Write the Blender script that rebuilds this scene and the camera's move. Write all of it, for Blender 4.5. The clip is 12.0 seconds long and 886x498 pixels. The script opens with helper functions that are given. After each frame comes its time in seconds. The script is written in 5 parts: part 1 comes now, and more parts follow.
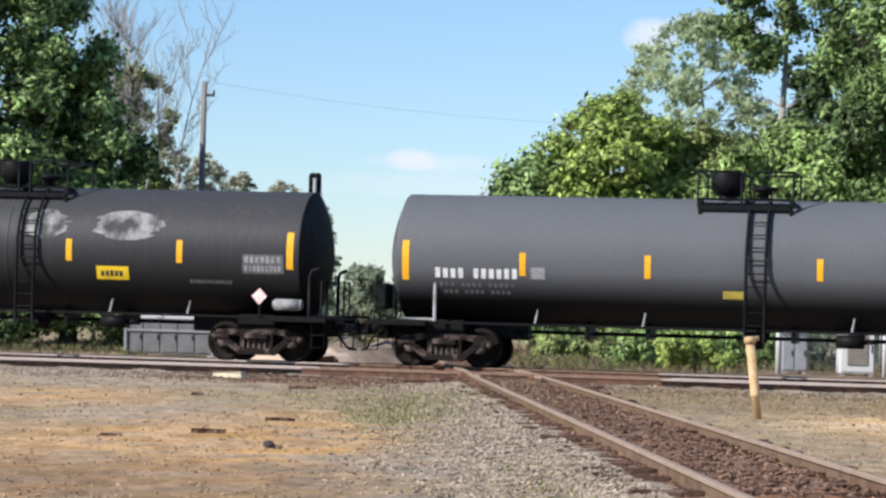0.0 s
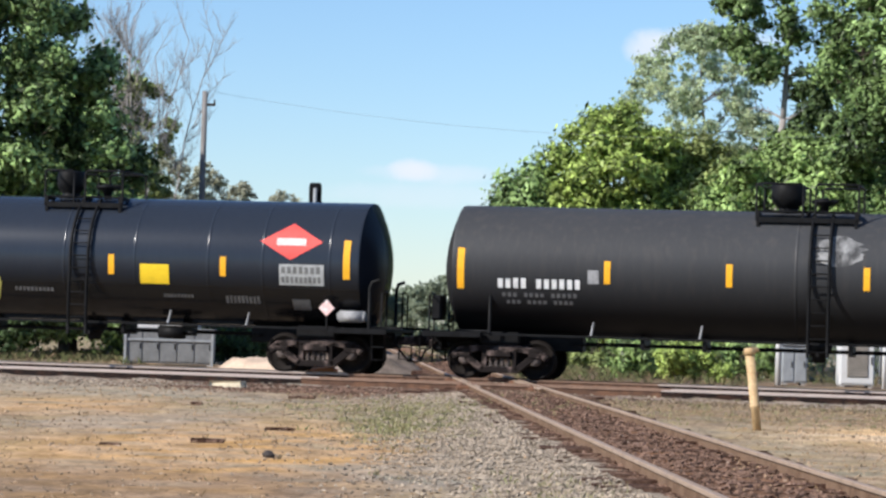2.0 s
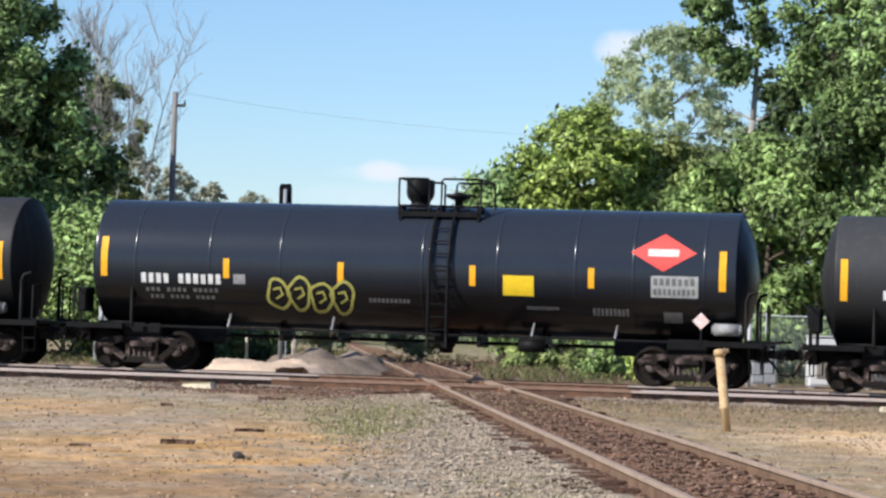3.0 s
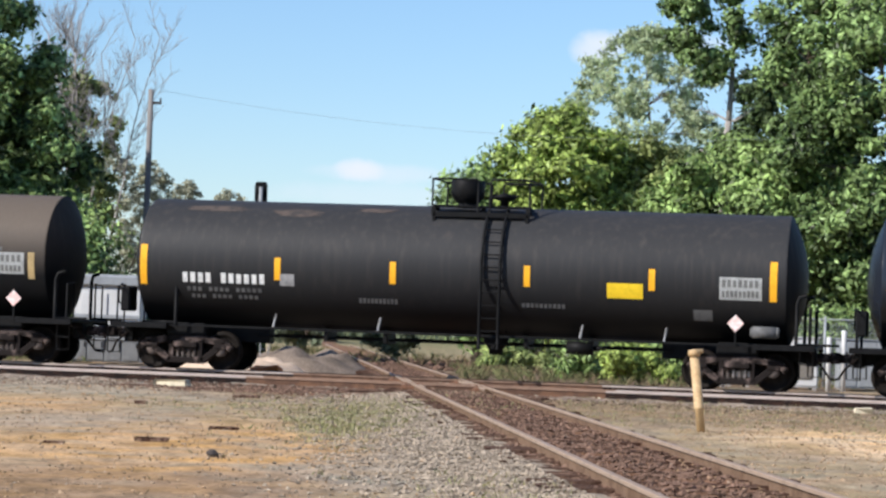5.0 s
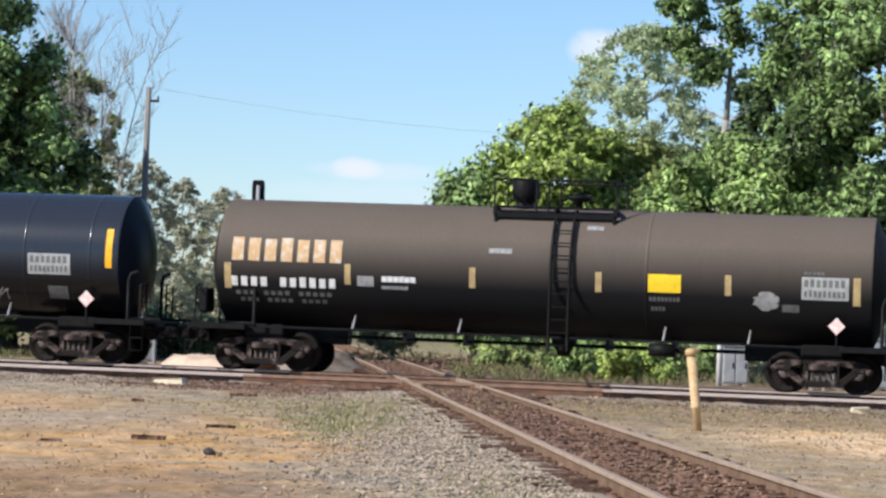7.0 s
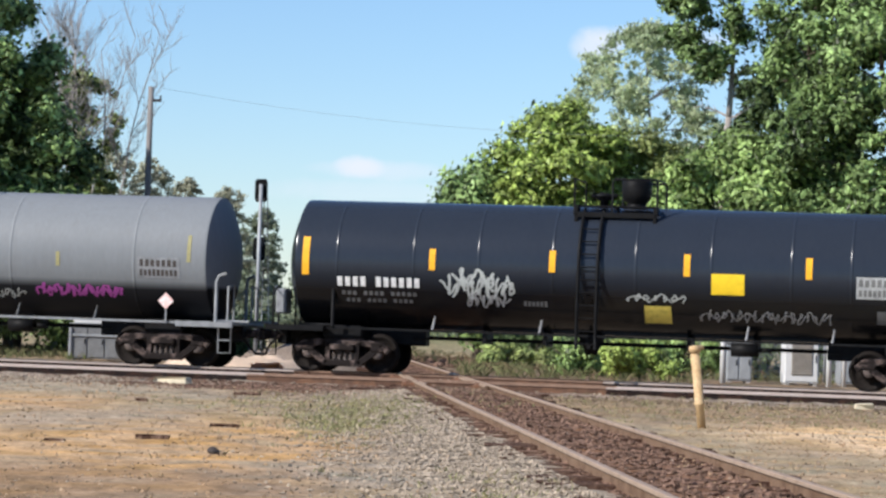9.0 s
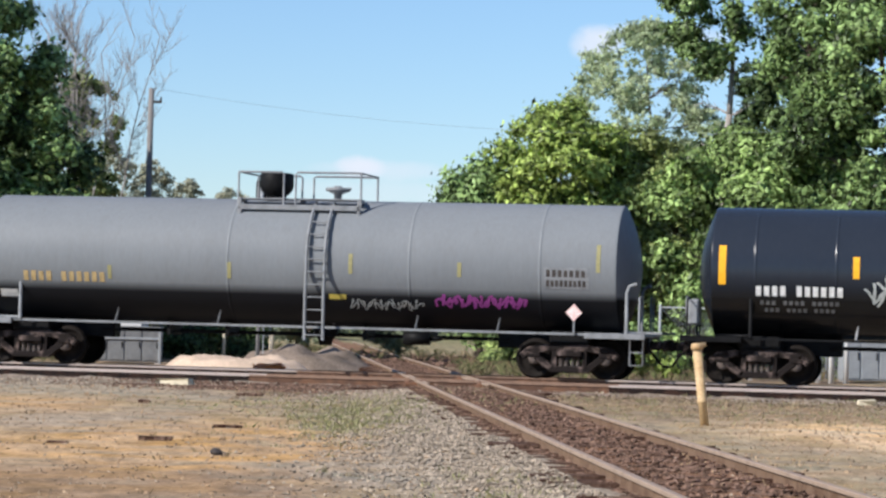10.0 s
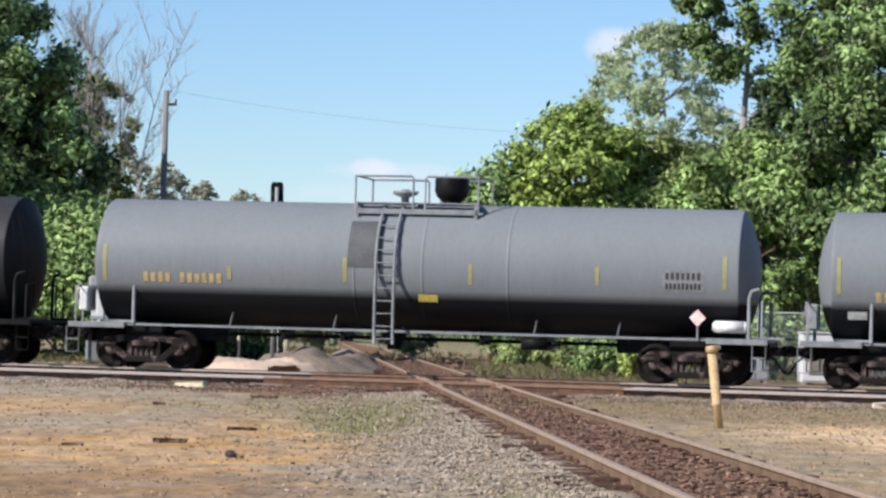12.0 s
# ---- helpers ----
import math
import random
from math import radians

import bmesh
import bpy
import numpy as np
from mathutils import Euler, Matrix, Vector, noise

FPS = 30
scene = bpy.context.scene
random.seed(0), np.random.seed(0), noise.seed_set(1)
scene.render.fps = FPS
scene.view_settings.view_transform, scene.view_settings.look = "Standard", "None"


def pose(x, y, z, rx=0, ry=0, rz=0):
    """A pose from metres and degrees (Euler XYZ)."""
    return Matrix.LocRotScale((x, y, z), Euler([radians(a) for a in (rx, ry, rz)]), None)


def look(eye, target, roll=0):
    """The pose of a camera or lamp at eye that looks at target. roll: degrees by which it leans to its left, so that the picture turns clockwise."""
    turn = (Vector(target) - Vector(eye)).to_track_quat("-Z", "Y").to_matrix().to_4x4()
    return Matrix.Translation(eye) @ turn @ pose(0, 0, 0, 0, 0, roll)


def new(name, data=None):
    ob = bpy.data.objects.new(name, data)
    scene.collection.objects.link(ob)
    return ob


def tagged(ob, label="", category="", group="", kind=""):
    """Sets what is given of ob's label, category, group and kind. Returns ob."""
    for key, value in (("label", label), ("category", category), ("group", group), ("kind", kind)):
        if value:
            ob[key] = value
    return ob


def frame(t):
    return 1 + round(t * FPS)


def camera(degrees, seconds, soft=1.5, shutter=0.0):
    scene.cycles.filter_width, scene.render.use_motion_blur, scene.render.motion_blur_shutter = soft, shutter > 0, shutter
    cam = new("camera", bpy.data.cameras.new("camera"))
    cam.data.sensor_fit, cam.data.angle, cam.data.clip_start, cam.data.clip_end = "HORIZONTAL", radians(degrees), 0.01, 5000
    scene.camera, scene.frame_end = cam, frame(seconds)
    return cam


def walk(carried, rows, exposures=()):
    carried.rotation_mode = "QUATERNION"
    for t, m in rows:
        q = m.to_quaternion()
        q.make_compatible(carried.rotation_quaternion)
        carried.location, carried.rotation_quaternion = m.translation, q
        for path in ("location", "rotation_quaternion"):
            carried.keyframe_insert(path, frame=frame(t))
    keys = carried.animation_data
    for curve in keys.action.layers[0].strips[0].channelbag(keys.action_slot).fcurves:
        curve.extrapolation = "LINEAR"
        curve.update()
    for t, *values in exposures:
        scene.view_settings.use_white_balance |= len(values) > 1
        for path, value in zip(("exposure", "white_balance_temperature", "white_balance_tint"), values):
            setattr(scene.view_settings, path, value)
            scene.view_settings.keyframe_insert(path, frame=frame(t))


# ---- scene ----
# World: x to the right, y away from the camera, z = 0 at the rail tops.
cam = camera(17.82, 12.0, soft=2.55)
EYE = (0.0, 0.0, 1.2)
# seconds, yaw to the left, pitch up, roll (degrees)
AIM = [
    (0, 0.767, 1.363, 1.575), (0.5, 0.868, 1.377, 1.613), (1, 0.866, 1.438, 1.710), (1.5, 0.848, 1.527, 1.726),
    (2, 0.774, 1.572, 1.755), (2.5, 0.168, 1.659, 1.755), (3, 0.171, 1.614, 1.785), (3.9, -0.100, 1.615, 1.930),
    (5, -0.330, 1.610, 2.080), (5.5, -0.355, 1.549, 2.174), (6, -0.370, 1.583, 2.139), (6.5, -0.382, 1.600, 2.247),
    (7.5, -0.400, 1.550, 2.090), (8.5, -0.407, 1.499, 1.929), (9, -0.325, 1.545, 1.949), (9.5, -0.294, 1.516, 1.870),
    (10, -0.295, 1.531, 1.516), (10.5, -0.306, 1.564, 1.386), (11, -0.291, 1.468, 1.426), (11.5, -0.314, 1.501, 1.494),
    (12, 0.003, 1.573, 1.563)]


def aim(yaw, pitch, roll):
    a, b = radians(yaw), radians(pitch)
    ahead = Vector((-math.sin(a) * math.cos(b), math.cos(a) * math.cos(b), math.sin(b)))
    return look(EYE, Vector(EYE) + ahead * 50, roll)


walk(cam, [(t, aim(*a)) for t, *a in AIM], exposures=[(0, 0.52, 5950, 11.7), (8.5, 0.52, 5950, 11.7), (10.2, 0.46, 5950, 11.7), (12, 0.46, 5950, 11.7)])

# ---- light ----
SUN = Vector((-0.70, -0.43, 0.57)).normalized()  # towards the sun
world = bpy.data.worlds.new("sky")
scene.world = world
world.use_nodes = True
wn, wl = world.node_tree.nodes, world.node_tree.links
sky = wn.new("ShaderNodeTexSky")
sky.sky_type, sky.sun_disc = "NISHITA", False
sky.sun_elevation = math.asin(SUN.z)
sky.sun_rotation = math.atan2(SUN.x, SUN.y)
sky.air_density, sky.dust_density, sky.ozone_density = 1.0, 0.1, 5.0
wn["Background"].inputs["Strength"].default_value = 0.095
# small fair-weather clouds: slope across and up of the middle, their reach, density
wc = wn.new("ShaderNodeTexCoord")
ws = wn.new("ShaderNodeSeparateXYZ")
wl.new(wc.outputs["Generated"], ws.inputs[0])
puff = wn.new("ShaderNodeTexNoise")
puff.inputs["Scale"].default_value, puff.inputs["Detail"].default_value, puff.inputs["Roughness"].default_value = 75, 6, 0.62
wl.new(wc.outputs["Generated"], puff.inputs["Vector"])
tint = sky.outputs[0]


def sky_math(op, a, b, third=None):
    nd = wn.new("ShaderNodeMath")
    nd.operation = op
    for k, q in enumerate((a, b, third)):
        if q is None:
            continue
        if isinstance(q, (int, float)):
            nd.inputs[k].default_value = q
        else:
            wl.new(q, nd.inputs[k])
    return nd.outputs[0]


ahead_y = sky_math("MAXIMUM", ws.outputs["Y"], 0.01)
across, upward = sky_math("DIVIDE", ws.outputs["X"], ahead_y), sky_math("DIVIDE", ws.outputs["Z"], ahead_y)
for cx, cz, rx, rz, dense in ((-0.02448, 0.05508, 0.00792, 0.0036, 0.9), (-0.01584, 0.05415, 0.0216, 0.00324, 0.45), (0.0576, 0.1008, 0.00792, 0.00576, 0.8),
                              (0.08064, 0.1044, 0.0216, 0.00432, 0.6), (-0.0144, 0.04608, 0.0432, 0.00432, 0.3), (0.216, 0.1152, 0.072, 0.0144, 0.7), (-0.252, 0.144, 0.08643, 0.0144, 0.6)):
    q = sky_math("ADD", sky_math("POWER", sky_math("DIVIDE", sky_math("SUBTRACT", across, cx), rx), 2),
                 sky_math("POWER", sky_math("DIVIDE", sky_math("SUBTRACT", upward, cz), rz), 2))
    fall = wn.new("ShaderNodeMapRange")
    fall.interpolation_type = "SMOOTHSTEP"
    fall.inputs["From Min"].default_value, fall.inputs["From Max"].default_value = 0.35, -0.55
    fall.inputs["To Max"].default_value = dense
    wl.new(sky_math("SUBTRACT", sky_math("MULTIPLY", q, 0.45), puff.outputs["Fac"]), fall.inputs["Value"])
    mixed = wn.new("ShaderNodeMix")
    mixed.data_type = "RGBA"
    mixed.inputs["B"].default_value = (6.6, 6.7, 6.9, 1)
    wl.new(fall.outputs[0], mixed.inputs["Factor"]), wl.new(tint, mixed.inputs["A"])
    tint = mixed.outputs["Result"]
wl.new(tint, wn["Background"].inputs["Color"])
lamp = bpy.data.lights.new("sun", "SUN")
lamp.energy, lamp.angle, lamp.color = 5.0, radians(0.6), (1.0, 0.91, 0.78)
sun = new("sun", lamp)
sun.matrix_world = look(SUN * 100, (0, 0, 0))


# ---- materials ----
def material(name, base, rough=0.7, metal=0.0, vary=0.25, scale=3.0, fine=40.0, bump=0.0, other=None, mix=(0.45, 0.65),
             stretch=(1, 1, 1), island=0.0, coat=0.0, transmit=0.0, spec=0.25):
    """A surface with two scales of noise in its colour, and relief."""
    m = bpy.data.materials.new(name)
    m.use_nodes = True
    n, l = m.node_tree.nodes, m.node_tree.links
    p = n["Principled BSDF"]
    p.inputs["Roughness"].default_value, p.inputs["Metallic"].default_value = rough, metal
    p.inputs["Coat Weight"].default_value = coat
    p.inputs["Specular IOR Level"].default_value = spec
    co = n.new("ShaderNodeTexCoord")
    mp = n.new("ShaderNodeMapping")
    mp.inputs["Scale"].default_value = stretch
    l.new(co.outputs["Object"], mp.inputs["Vector"])
    big, small = n.new("ShaderNodeTexNoise"), n.new("ShaderNodeTexNoise")
    big.inputs["Scale"].default_value, small.inputs["Scale"].default_value = scale, fine
    big.inputs["Detail"].default_value, small.inputs["Detail"].default_value = 6, 3
    for t in (big, small):
        l.new(mp.outputs[0], t.inputs["Vector"])
    ramp = n.new("ShaderNodeMapRange")
    ramp.inputs["From Min"].default_value, ramp.inputs["From Max"].default_value = mix
    l.new(big.outputs["Fac"], ramp.inputs["Value"])
    c1 = n.new("ShaderNodeMix")
    c1.data_type = "RGBA"
    c1.inputs["A"].default_value = (*base, 1)
    c1.inputs["B"].default_value = (*(other or [c * (1 - vary) for c in base]), 1)
    l.new(ramp.outputs[0], c1.inputs["Factor"])
    grain = n.new("ShaderNodeMapRange")
    grain.inputs["From Min"].default_value, grain.inputs["From Max"].default_value = 0.3, 0.7
    grain.inputs["To Min"].default_value, grain.inputs["To Max"].default_value = 1 - vary, 1 + vary * 0.6
    l.new(small.outputs["Fac"], grain.inputs["Value"])
    hsv = n.new("ShaderNodeHueSaturation")
    l.new(c1.outputs["Result"], hsv.inputs["Color"])
    value = grain.outputs[0]
    if island:
        geo, add = n.new("ShaderNodeNewGeometry"), n.new("ShaderNodeMath")
        rng = n.new("ShaderNodeMapRange")
        rng.inputs["To Min"].default_value, rng.inputs["To Max"].default_value = 1 - island, 1 + island
        l.new(geo.outputs["Random Per Island"], rng.inputs["Value"])
        add.operation = "MULTIPLY"
        l.new(rng.outputs[0], add.inputs[0]), l.new(value, add.inputs[1])
        value = add.outputs[0]
    l.new(value, hsv.inputs["Value"])
    l.new(hsv.outputs["Color"], p.inputs["Base Color"])
    if bump:
        b = n.new("ShaderNodeBump")
        b.inputs["Strength"].default_value, b.inputs["Distance"].default_value = bump, 0.02
        l.new(small.outputs["Fac"], b.inputs["Height"]), l.new(b.outputs[0], p.inputs["Normal"])
    if transmit:
        tr, ad = n.new("ShaderNodeBsdfTranslucent"), n.new("ShaderNodeMixShader")
        l.new(hsv.outputs["Color"], tr.inputs["Color"])
        ad.inputs[0].default_value = transmit
        l.new(p.outputs[0], ad.inputs[1]), l.new(tr.outputs[0], ad.inputs[2])
        l.new(ad.outputs[0], n["Material Output"].inputs["Surface"])
    return m


def coat_and_shade(name, upper, lower, edge, soft, rough=0.5, grime=(0.12, 0.1, 0.085), spec=0.15):
    """Tank paint with dust streaks and stains, darker below the height edge: a lower coat on grey cars, painted shade
    on the rest.
    """
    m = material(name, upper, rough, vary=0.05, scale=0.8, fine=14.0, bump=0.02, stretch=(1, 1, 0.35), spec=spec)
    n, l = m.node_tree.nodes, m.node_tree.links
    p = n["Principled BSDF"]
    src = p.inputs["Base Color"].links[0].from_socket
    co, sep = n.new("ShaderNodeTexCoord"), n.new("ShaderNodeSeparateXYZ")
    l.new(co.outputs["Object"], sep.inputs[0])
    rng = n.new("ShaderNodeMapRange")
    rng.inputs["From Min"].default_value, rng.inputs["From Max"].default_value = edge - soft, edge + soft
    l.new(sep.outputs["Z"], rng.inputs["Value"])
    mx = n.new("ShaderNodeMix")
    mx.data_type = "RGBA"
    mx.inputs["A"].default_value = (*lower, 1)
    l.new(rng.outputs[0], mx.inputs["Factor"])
    # thin vertical run-off streaks and patchy dust
    mp, st, sr = n.new("ShaderNodeMapping"), n.new("ShaderNodeTexNoise"), n.new("ShaderNodeMapRange")
    mp.inputs["Scale"].default_value = (5, 5, 0.25)
    st.inputs["Scale"].default_value, st.inputs["Detail"].default_value = 1.3, 5
    sr.inputs["From Min"].default_value, sr.inputs["From Max"].default_value = 0.5, 0.8
    sr.inputs["To Max"].default_value = 0.22
    l.new(co.outputs["Object"], mp.inputs["Vector"]), l.new(mp.outputs[0], st.inputs["Vector"]), l.new(st.outputs["Fac"], sr.inputs["Value"])
    m2 = n.new("ShaderNodeMix")
    m2.data_type = "RGBA"
    m2.inputs["B"].default_value = (*grime, 1)
    l.new(sr.outputs[0], m2.inputs["Factor"]), l.new(src, m2.inputs["A"])
    l.new(m2.outputs["Result"], mx.inputs["B"])
    l.new(mx.outputs["Result"], p.inputs["Base Color"])
    return m


M = {
    "rail": material("rail_steel", (0.18, 0.118, 0.078), 0.75, 0.0, 0.3, 4, 60, 0.2, other=(0.115, 0.07, 0.045), spec=0.08),
    "rail_dark": material("dark_rail_steel", (0.016, 0.011, 0.010), 0.7, 0.1, 0.3, 4, 60, 0.2, other=(0.045, 0.024, 0.017), spec=0.1),
    "rail_rust": material("rusted_rail_steel", (0.10, 0.055, 0.036), 0.85, 0.0, 0.3, 4, 60, 0.2, other=(0.16, 0.085, 0.05)),
    "rust_top": material("rusted_rail_head", (0.23, 0.145, 0.10), 0.7, 0.1, 0.25, 3, 50),
    "rail_top": material("polished_rail_top", (0.43, 0.355, 0.31), 0.5, 0.1, 0.15, 2, 50),
    "tie": material("weathered_tie_wood", (0.055, 0.030, 0.021), 0.9, 0, 0.4, 3, 30, 0.5, stretch=(6, 1, 1), other=(0.20, 0.13, 0.095), spec=0.03),
    "rust": material("rusty_steel", (0.14, 0.075, 0.046), 0.85, 0.1, 0.4, 5, 40, 0.4, other=(0.20, 0.10, 0.056)),
    "stone": material("ballast_stone", (0.335, 0.275, 0.207), 0.95, 0, 0.3, 3, 40, 0.3, island=0.4, spec=0.03),
    "brown_stone": material("rusty_ballast_stone", (0.17, 0.108, 0.078), 0.95, 0, 0.3, 3, 40, 0.3, island=0.6, spec=0.03),
    "black": material("black_steel", (0.009, 0.009, 0.0095), 0.55, 0.0, 0.35, 4, 40, 0.1, spec=0.1),
    "truck": material("dusty_cast_steel", (0.016, 0.0125, 0.0115), 0.8, 0.0, 0.4, 3.2, 40, 0.3, other=(0.15, 0.112, 0.098), mix=(0.52, 0.66), spec=0.1),
    "wheel": material("wheel_steel", (0.0156, 0.0126, 0.0108), 0.7, 0.1, 0.3, 5, 40, 0.2, spec=0.1),
    "patch_grey": material("dark_repair_paint", (0.0912, 0.095, 0.0988), 0.55, 0, 0.2, 3, 40),
    "cable": material("weathered_cable", (0.34, 0.36, 0.38), 0.7, 0, 0.1, 3, 40),
    "grey_steel": material("grey_painted_steel", (0.228, 0.236, 0.243), 0.55, 0, 0.25, 4, 40, 0.1),
    "amber": material("amber_reflector", (0.85, 0.42, 0.02), 0.35, 0, 0.12, 8, 60),
    "yellow": material("yellow_panel", (0.80, 0.55, 0.02), 0.5, 0, 0.12, 6, 50),
    "pale_yellow": material("faded_yellow_marking", (0.62, 0.50, 0.10), 0.6, 0, 0.25, 6, 50),
    "dull_yellow": material("dull_yellow_reflector", (0.30, 0.275, 0.13), 0.6, 0, 0.15, 8, 60),
    "brown_top": material("rusty_rail_top", (0.34, 0.25, 0.18), 0.6, 0.05, 0.2, 3, 50),
    "tan": material("tan_marking", (0.44, 0.325, 0.155), 0.6, 0, 0.25, 6, 50),
    "white": material("white_marking", (0.70, 0.70, 0.68), 0.6, 0, 0.2, 6, 50),
    "dim_white": material("worn_white_marking", (0.30, 0.30, 0.30), 0.7, 0, 0.3, 6, 50),
    "faint": material("faint_marking", (0.13, 0.13, 0.13), 0.7, 0, 0.3, 6, 50),
    "panel_grey": material("stencil_panel_grey", (0.36, 0.37, 0.36), 0.6, 0, 0.2, 6, 50),
    "dark_mark": material("dark_marking", (0.06, 0.05, 0.045), 0.7, 0, 0.2, 6, 50),
    "red": material("red_marking", (0.75, 0.085, 0.07), 0.5, 0, 0.12, 6, 50),
    "pink": material("faded_placard", (0.78, 0.50, 0.46), 0.55, 0, 0.2, 12, 50, other=(0.75, 0.70, 0.68)),
    "purple": material("purple_spray_paint", (0.34, 0.07, 0.30), 0.6, 0, 0.2, 6, 50),
    "spray_white": material("pale_spray_paint", (0.40, 0.42, 0.40), 0.7, 0, 0.25, 6, 50),
    "spray_yellow": material("yellow_spray_paint", (0.42, 0.40, 0.10), 0.7, 0, 0.25, 6, 50),
    "spray_orange": material("orange_spray_paint", (0.52, 0.34, 0.17), 0.7, 0, 0.25, 6, 50, other=(0.56, 0.49, 0.40)),
    "bark": material("grey_brown_bark", (0.122, 0.095, 0.0722), 0.95, 0, 0.35, 2, 18, 0.6, stretch=(3, 3, 0.5)),
    "dead_bark": material("bleached_bark", (0.36, 0.33, 0.30), 0.95, 0, 0.3, 2, 18, 0.5, stretch=(3, 3, 0.5)),
    "leaf": material("green_leaves", (0.29, 0.40, 0.135), 0.42, 0, 0.25, 0.35, 3, island=0.85, other=(0.07, 0.11, 0.03), transmit=0.2, spec=0.22),
    "leaf_light": material("yellow_green_leaves", (0.37, 0.47, 0.12), 0.42, 0, 0.25, 0.35, 3, island=0.8, other=(0.17, 0.235, 0.05), transmit=0.2, spec=0.22),
    "leaf_dark": material("deep_green_leaves", (0.11, 0.16, 0.06), 0.42, 0, 0.25, 0.35, 3, island=0.75, other=(0.035, 0.06, 0.02), transmit=0.2, spec=0.22),
    "leaf_olive": material("olive_brown_leaves", (0.34, 0.41, 0.14), 0.6, 0, 0.25, 0.35, 3, island=0.7, other=(0.19, 0.215, 0.08), transmit=0.3),
    "mid_mark": material("mid_grey_marking", (0.15, 0.15, 0.145), 0.7, 0, 0.2, 6, 50),
    "grey_dirt": material("grey_brown_dirt", (0.24, 0.19, 0.148), 0.95, 0, 0.35, 1.2, 18, 0.5, spec=0.03),
    # distance haze is put into this greyed leaf colour
    "leaf_far": material("distant_leaves", (0.24, 0.28, 0.19), 0.8, 0, 0.25, 0.2, 2, island=0.3, other=(0.18, 0.22, 0.14), transmit=0.35),
    # paled for haze and for the sky glowing through the tall tree
    "leaf_pale": material("pale_grey_green_leaves", (0.55, 0.62, 0.40), 0.6, 0, 0.2, 0.35, 3, island=0.45, other=(0.38, 0.46, 0.26), transmit=0.5),
    "dull_stone": material("dusty_brown_stone", (0.215, 0.16, 0.108), 0.95, 0, 0.3, 3, 40, 0.3, island=0.6, spec=0.03),
    "leaf_mid": material("mid_green_leaves", (0.245, 0.35, 0.125), 0.42, 0, 0.25, 0.35, 3, island=0.9, other=(0.06, 0.095, 0.03), transmit=0.2, spec=0.22),
    "cab_dull": material("dull_galvanised_steel", (0.20, 0.205, 0.205), 0.6, 0.2, 0.2, 3, 30, 0.05),
    "cream": material("cream_post_paint", (0.62, 0.54, 0.38), 0.6, 0, 0.2, 4, 30, 0.1),
    "louver": material("beige_louver_paint", (0.27, 0.245, 0.21), 0.7, 0, 0.15, 4, 30),
    # olive leaves made paler: the far trees' haze is in the base colour
    "leaf_hazed": material("hazed_olive_leaves", (0.42, 0.42, 0.30), 0.8, 0, 0.25, 0.2, 2, island=0.4, transmit=0.3),
    "pole": material("weathered_pole_wood", (0.235, 0.222, 0.21), 0.9, 0, 0.25, 2, 20, 0.4, stretch=(4, 4, 0.4)),
    "post": material("faded_yellow_post_paint", (0.52, 0.37, 0.20), 0.6, 0, 0.25, 4, 30, 0.1, other=(0.44, 0.29, 0.14)),
    "concrete": material("pale_concrete", (0.38, 0.357, 0.327), 0.9, 0, 0.2, 3, 30, 0.3),
    "grass": material("dry_green_grass", (0.215, 0.215, 0.095), 0.9, 0, 0.2, 2, 20, island=0.45, other=(0.26, 0.215, 0.12)),
    "straw": material("straw_grass", (0.27, 0.21, 0.12), 0.9, 0, 0.2, 2, 20, island=0.4),
    "pale_dirt": material("pale_sandy_dirt", (0.60, 0.46, 0.34), 0.95, 0, 0.2, 1.5, 20, 0.3, spec=0.03),
    "orange": material("orange_paint", (0.75, 0.22, 0.06), 0.6, 0, 0.15, 5, 40),
    "white_paint": material("white_painted_steel", (0.593, 0.593, 0.578), 0.5, 0, 0.08, 3, 30),
    "brown_stain": material("faded_brown_stain", (0.085, 0.066, 0.056), 0.8, 0, 0.3, 4, 30, other=(0.045, 0.04, 0.038)),
    "weeds": material("brown_green_weeds", (0.10, 0.115, 0.045), 0.9, 0, 0.25, 1.2, 20, island=0.5, other=(0.17, 0.115, 0.07)),
    "stain": material("worn_pale_stain", (0.27, 0.27, 0.265), 0.8, 0, 0.3, 3.0, 20, other=(0.055, 0.055, 0.056), mix=(0.4, 0.6), stretch=(1, 1, 0.6)),
    "cap_steel": material("dusty_grey_cast_steel", (0.17, 0.145, 0.13), 0.7, 0.1, 0.35, 5, 40, 0.2, other=(0.07, 0.05, 0.042), spec=0.2),
    "clod": material("crumbly_tan_soil", (0.36, 0.25, 0.15), 0.95, 0, 0.3, 0.5, 30, 0.3, island=0.3, other=(0.31, 0.235, 0.165), spec=0.03),
    "cab_grey": material("galvanised_cabinet", (0.319, 0.334, 0.342), 0.55, 0.2, 0.15, 3, 30, 0.05),
}


# ---- mesh helpers ----
def part(name, bm, mat, parent=None, label="", m=None):
    me = bpy.data.meshes.new(name)
    bm.to_mesh(me)
    bm.free()
    return place(name, me, mat, parent, label, m)


def place(name, me, mat, parent=None, label="", m=None):
    if mat and not me.materials:
        me.materials.append(mat)
    ob = new(name, me)
    if parent:
        ob.parent = parent
    if m is not None:
        ob.matrix_basis = m
    return tagged(ob, label)


def thing(name, label, category, m=None, group="", kind=""):
    ob = new(name)
    if m is not None:
        ob.matrix_basis = m
    return tagged(ob, label, category, group, kind)


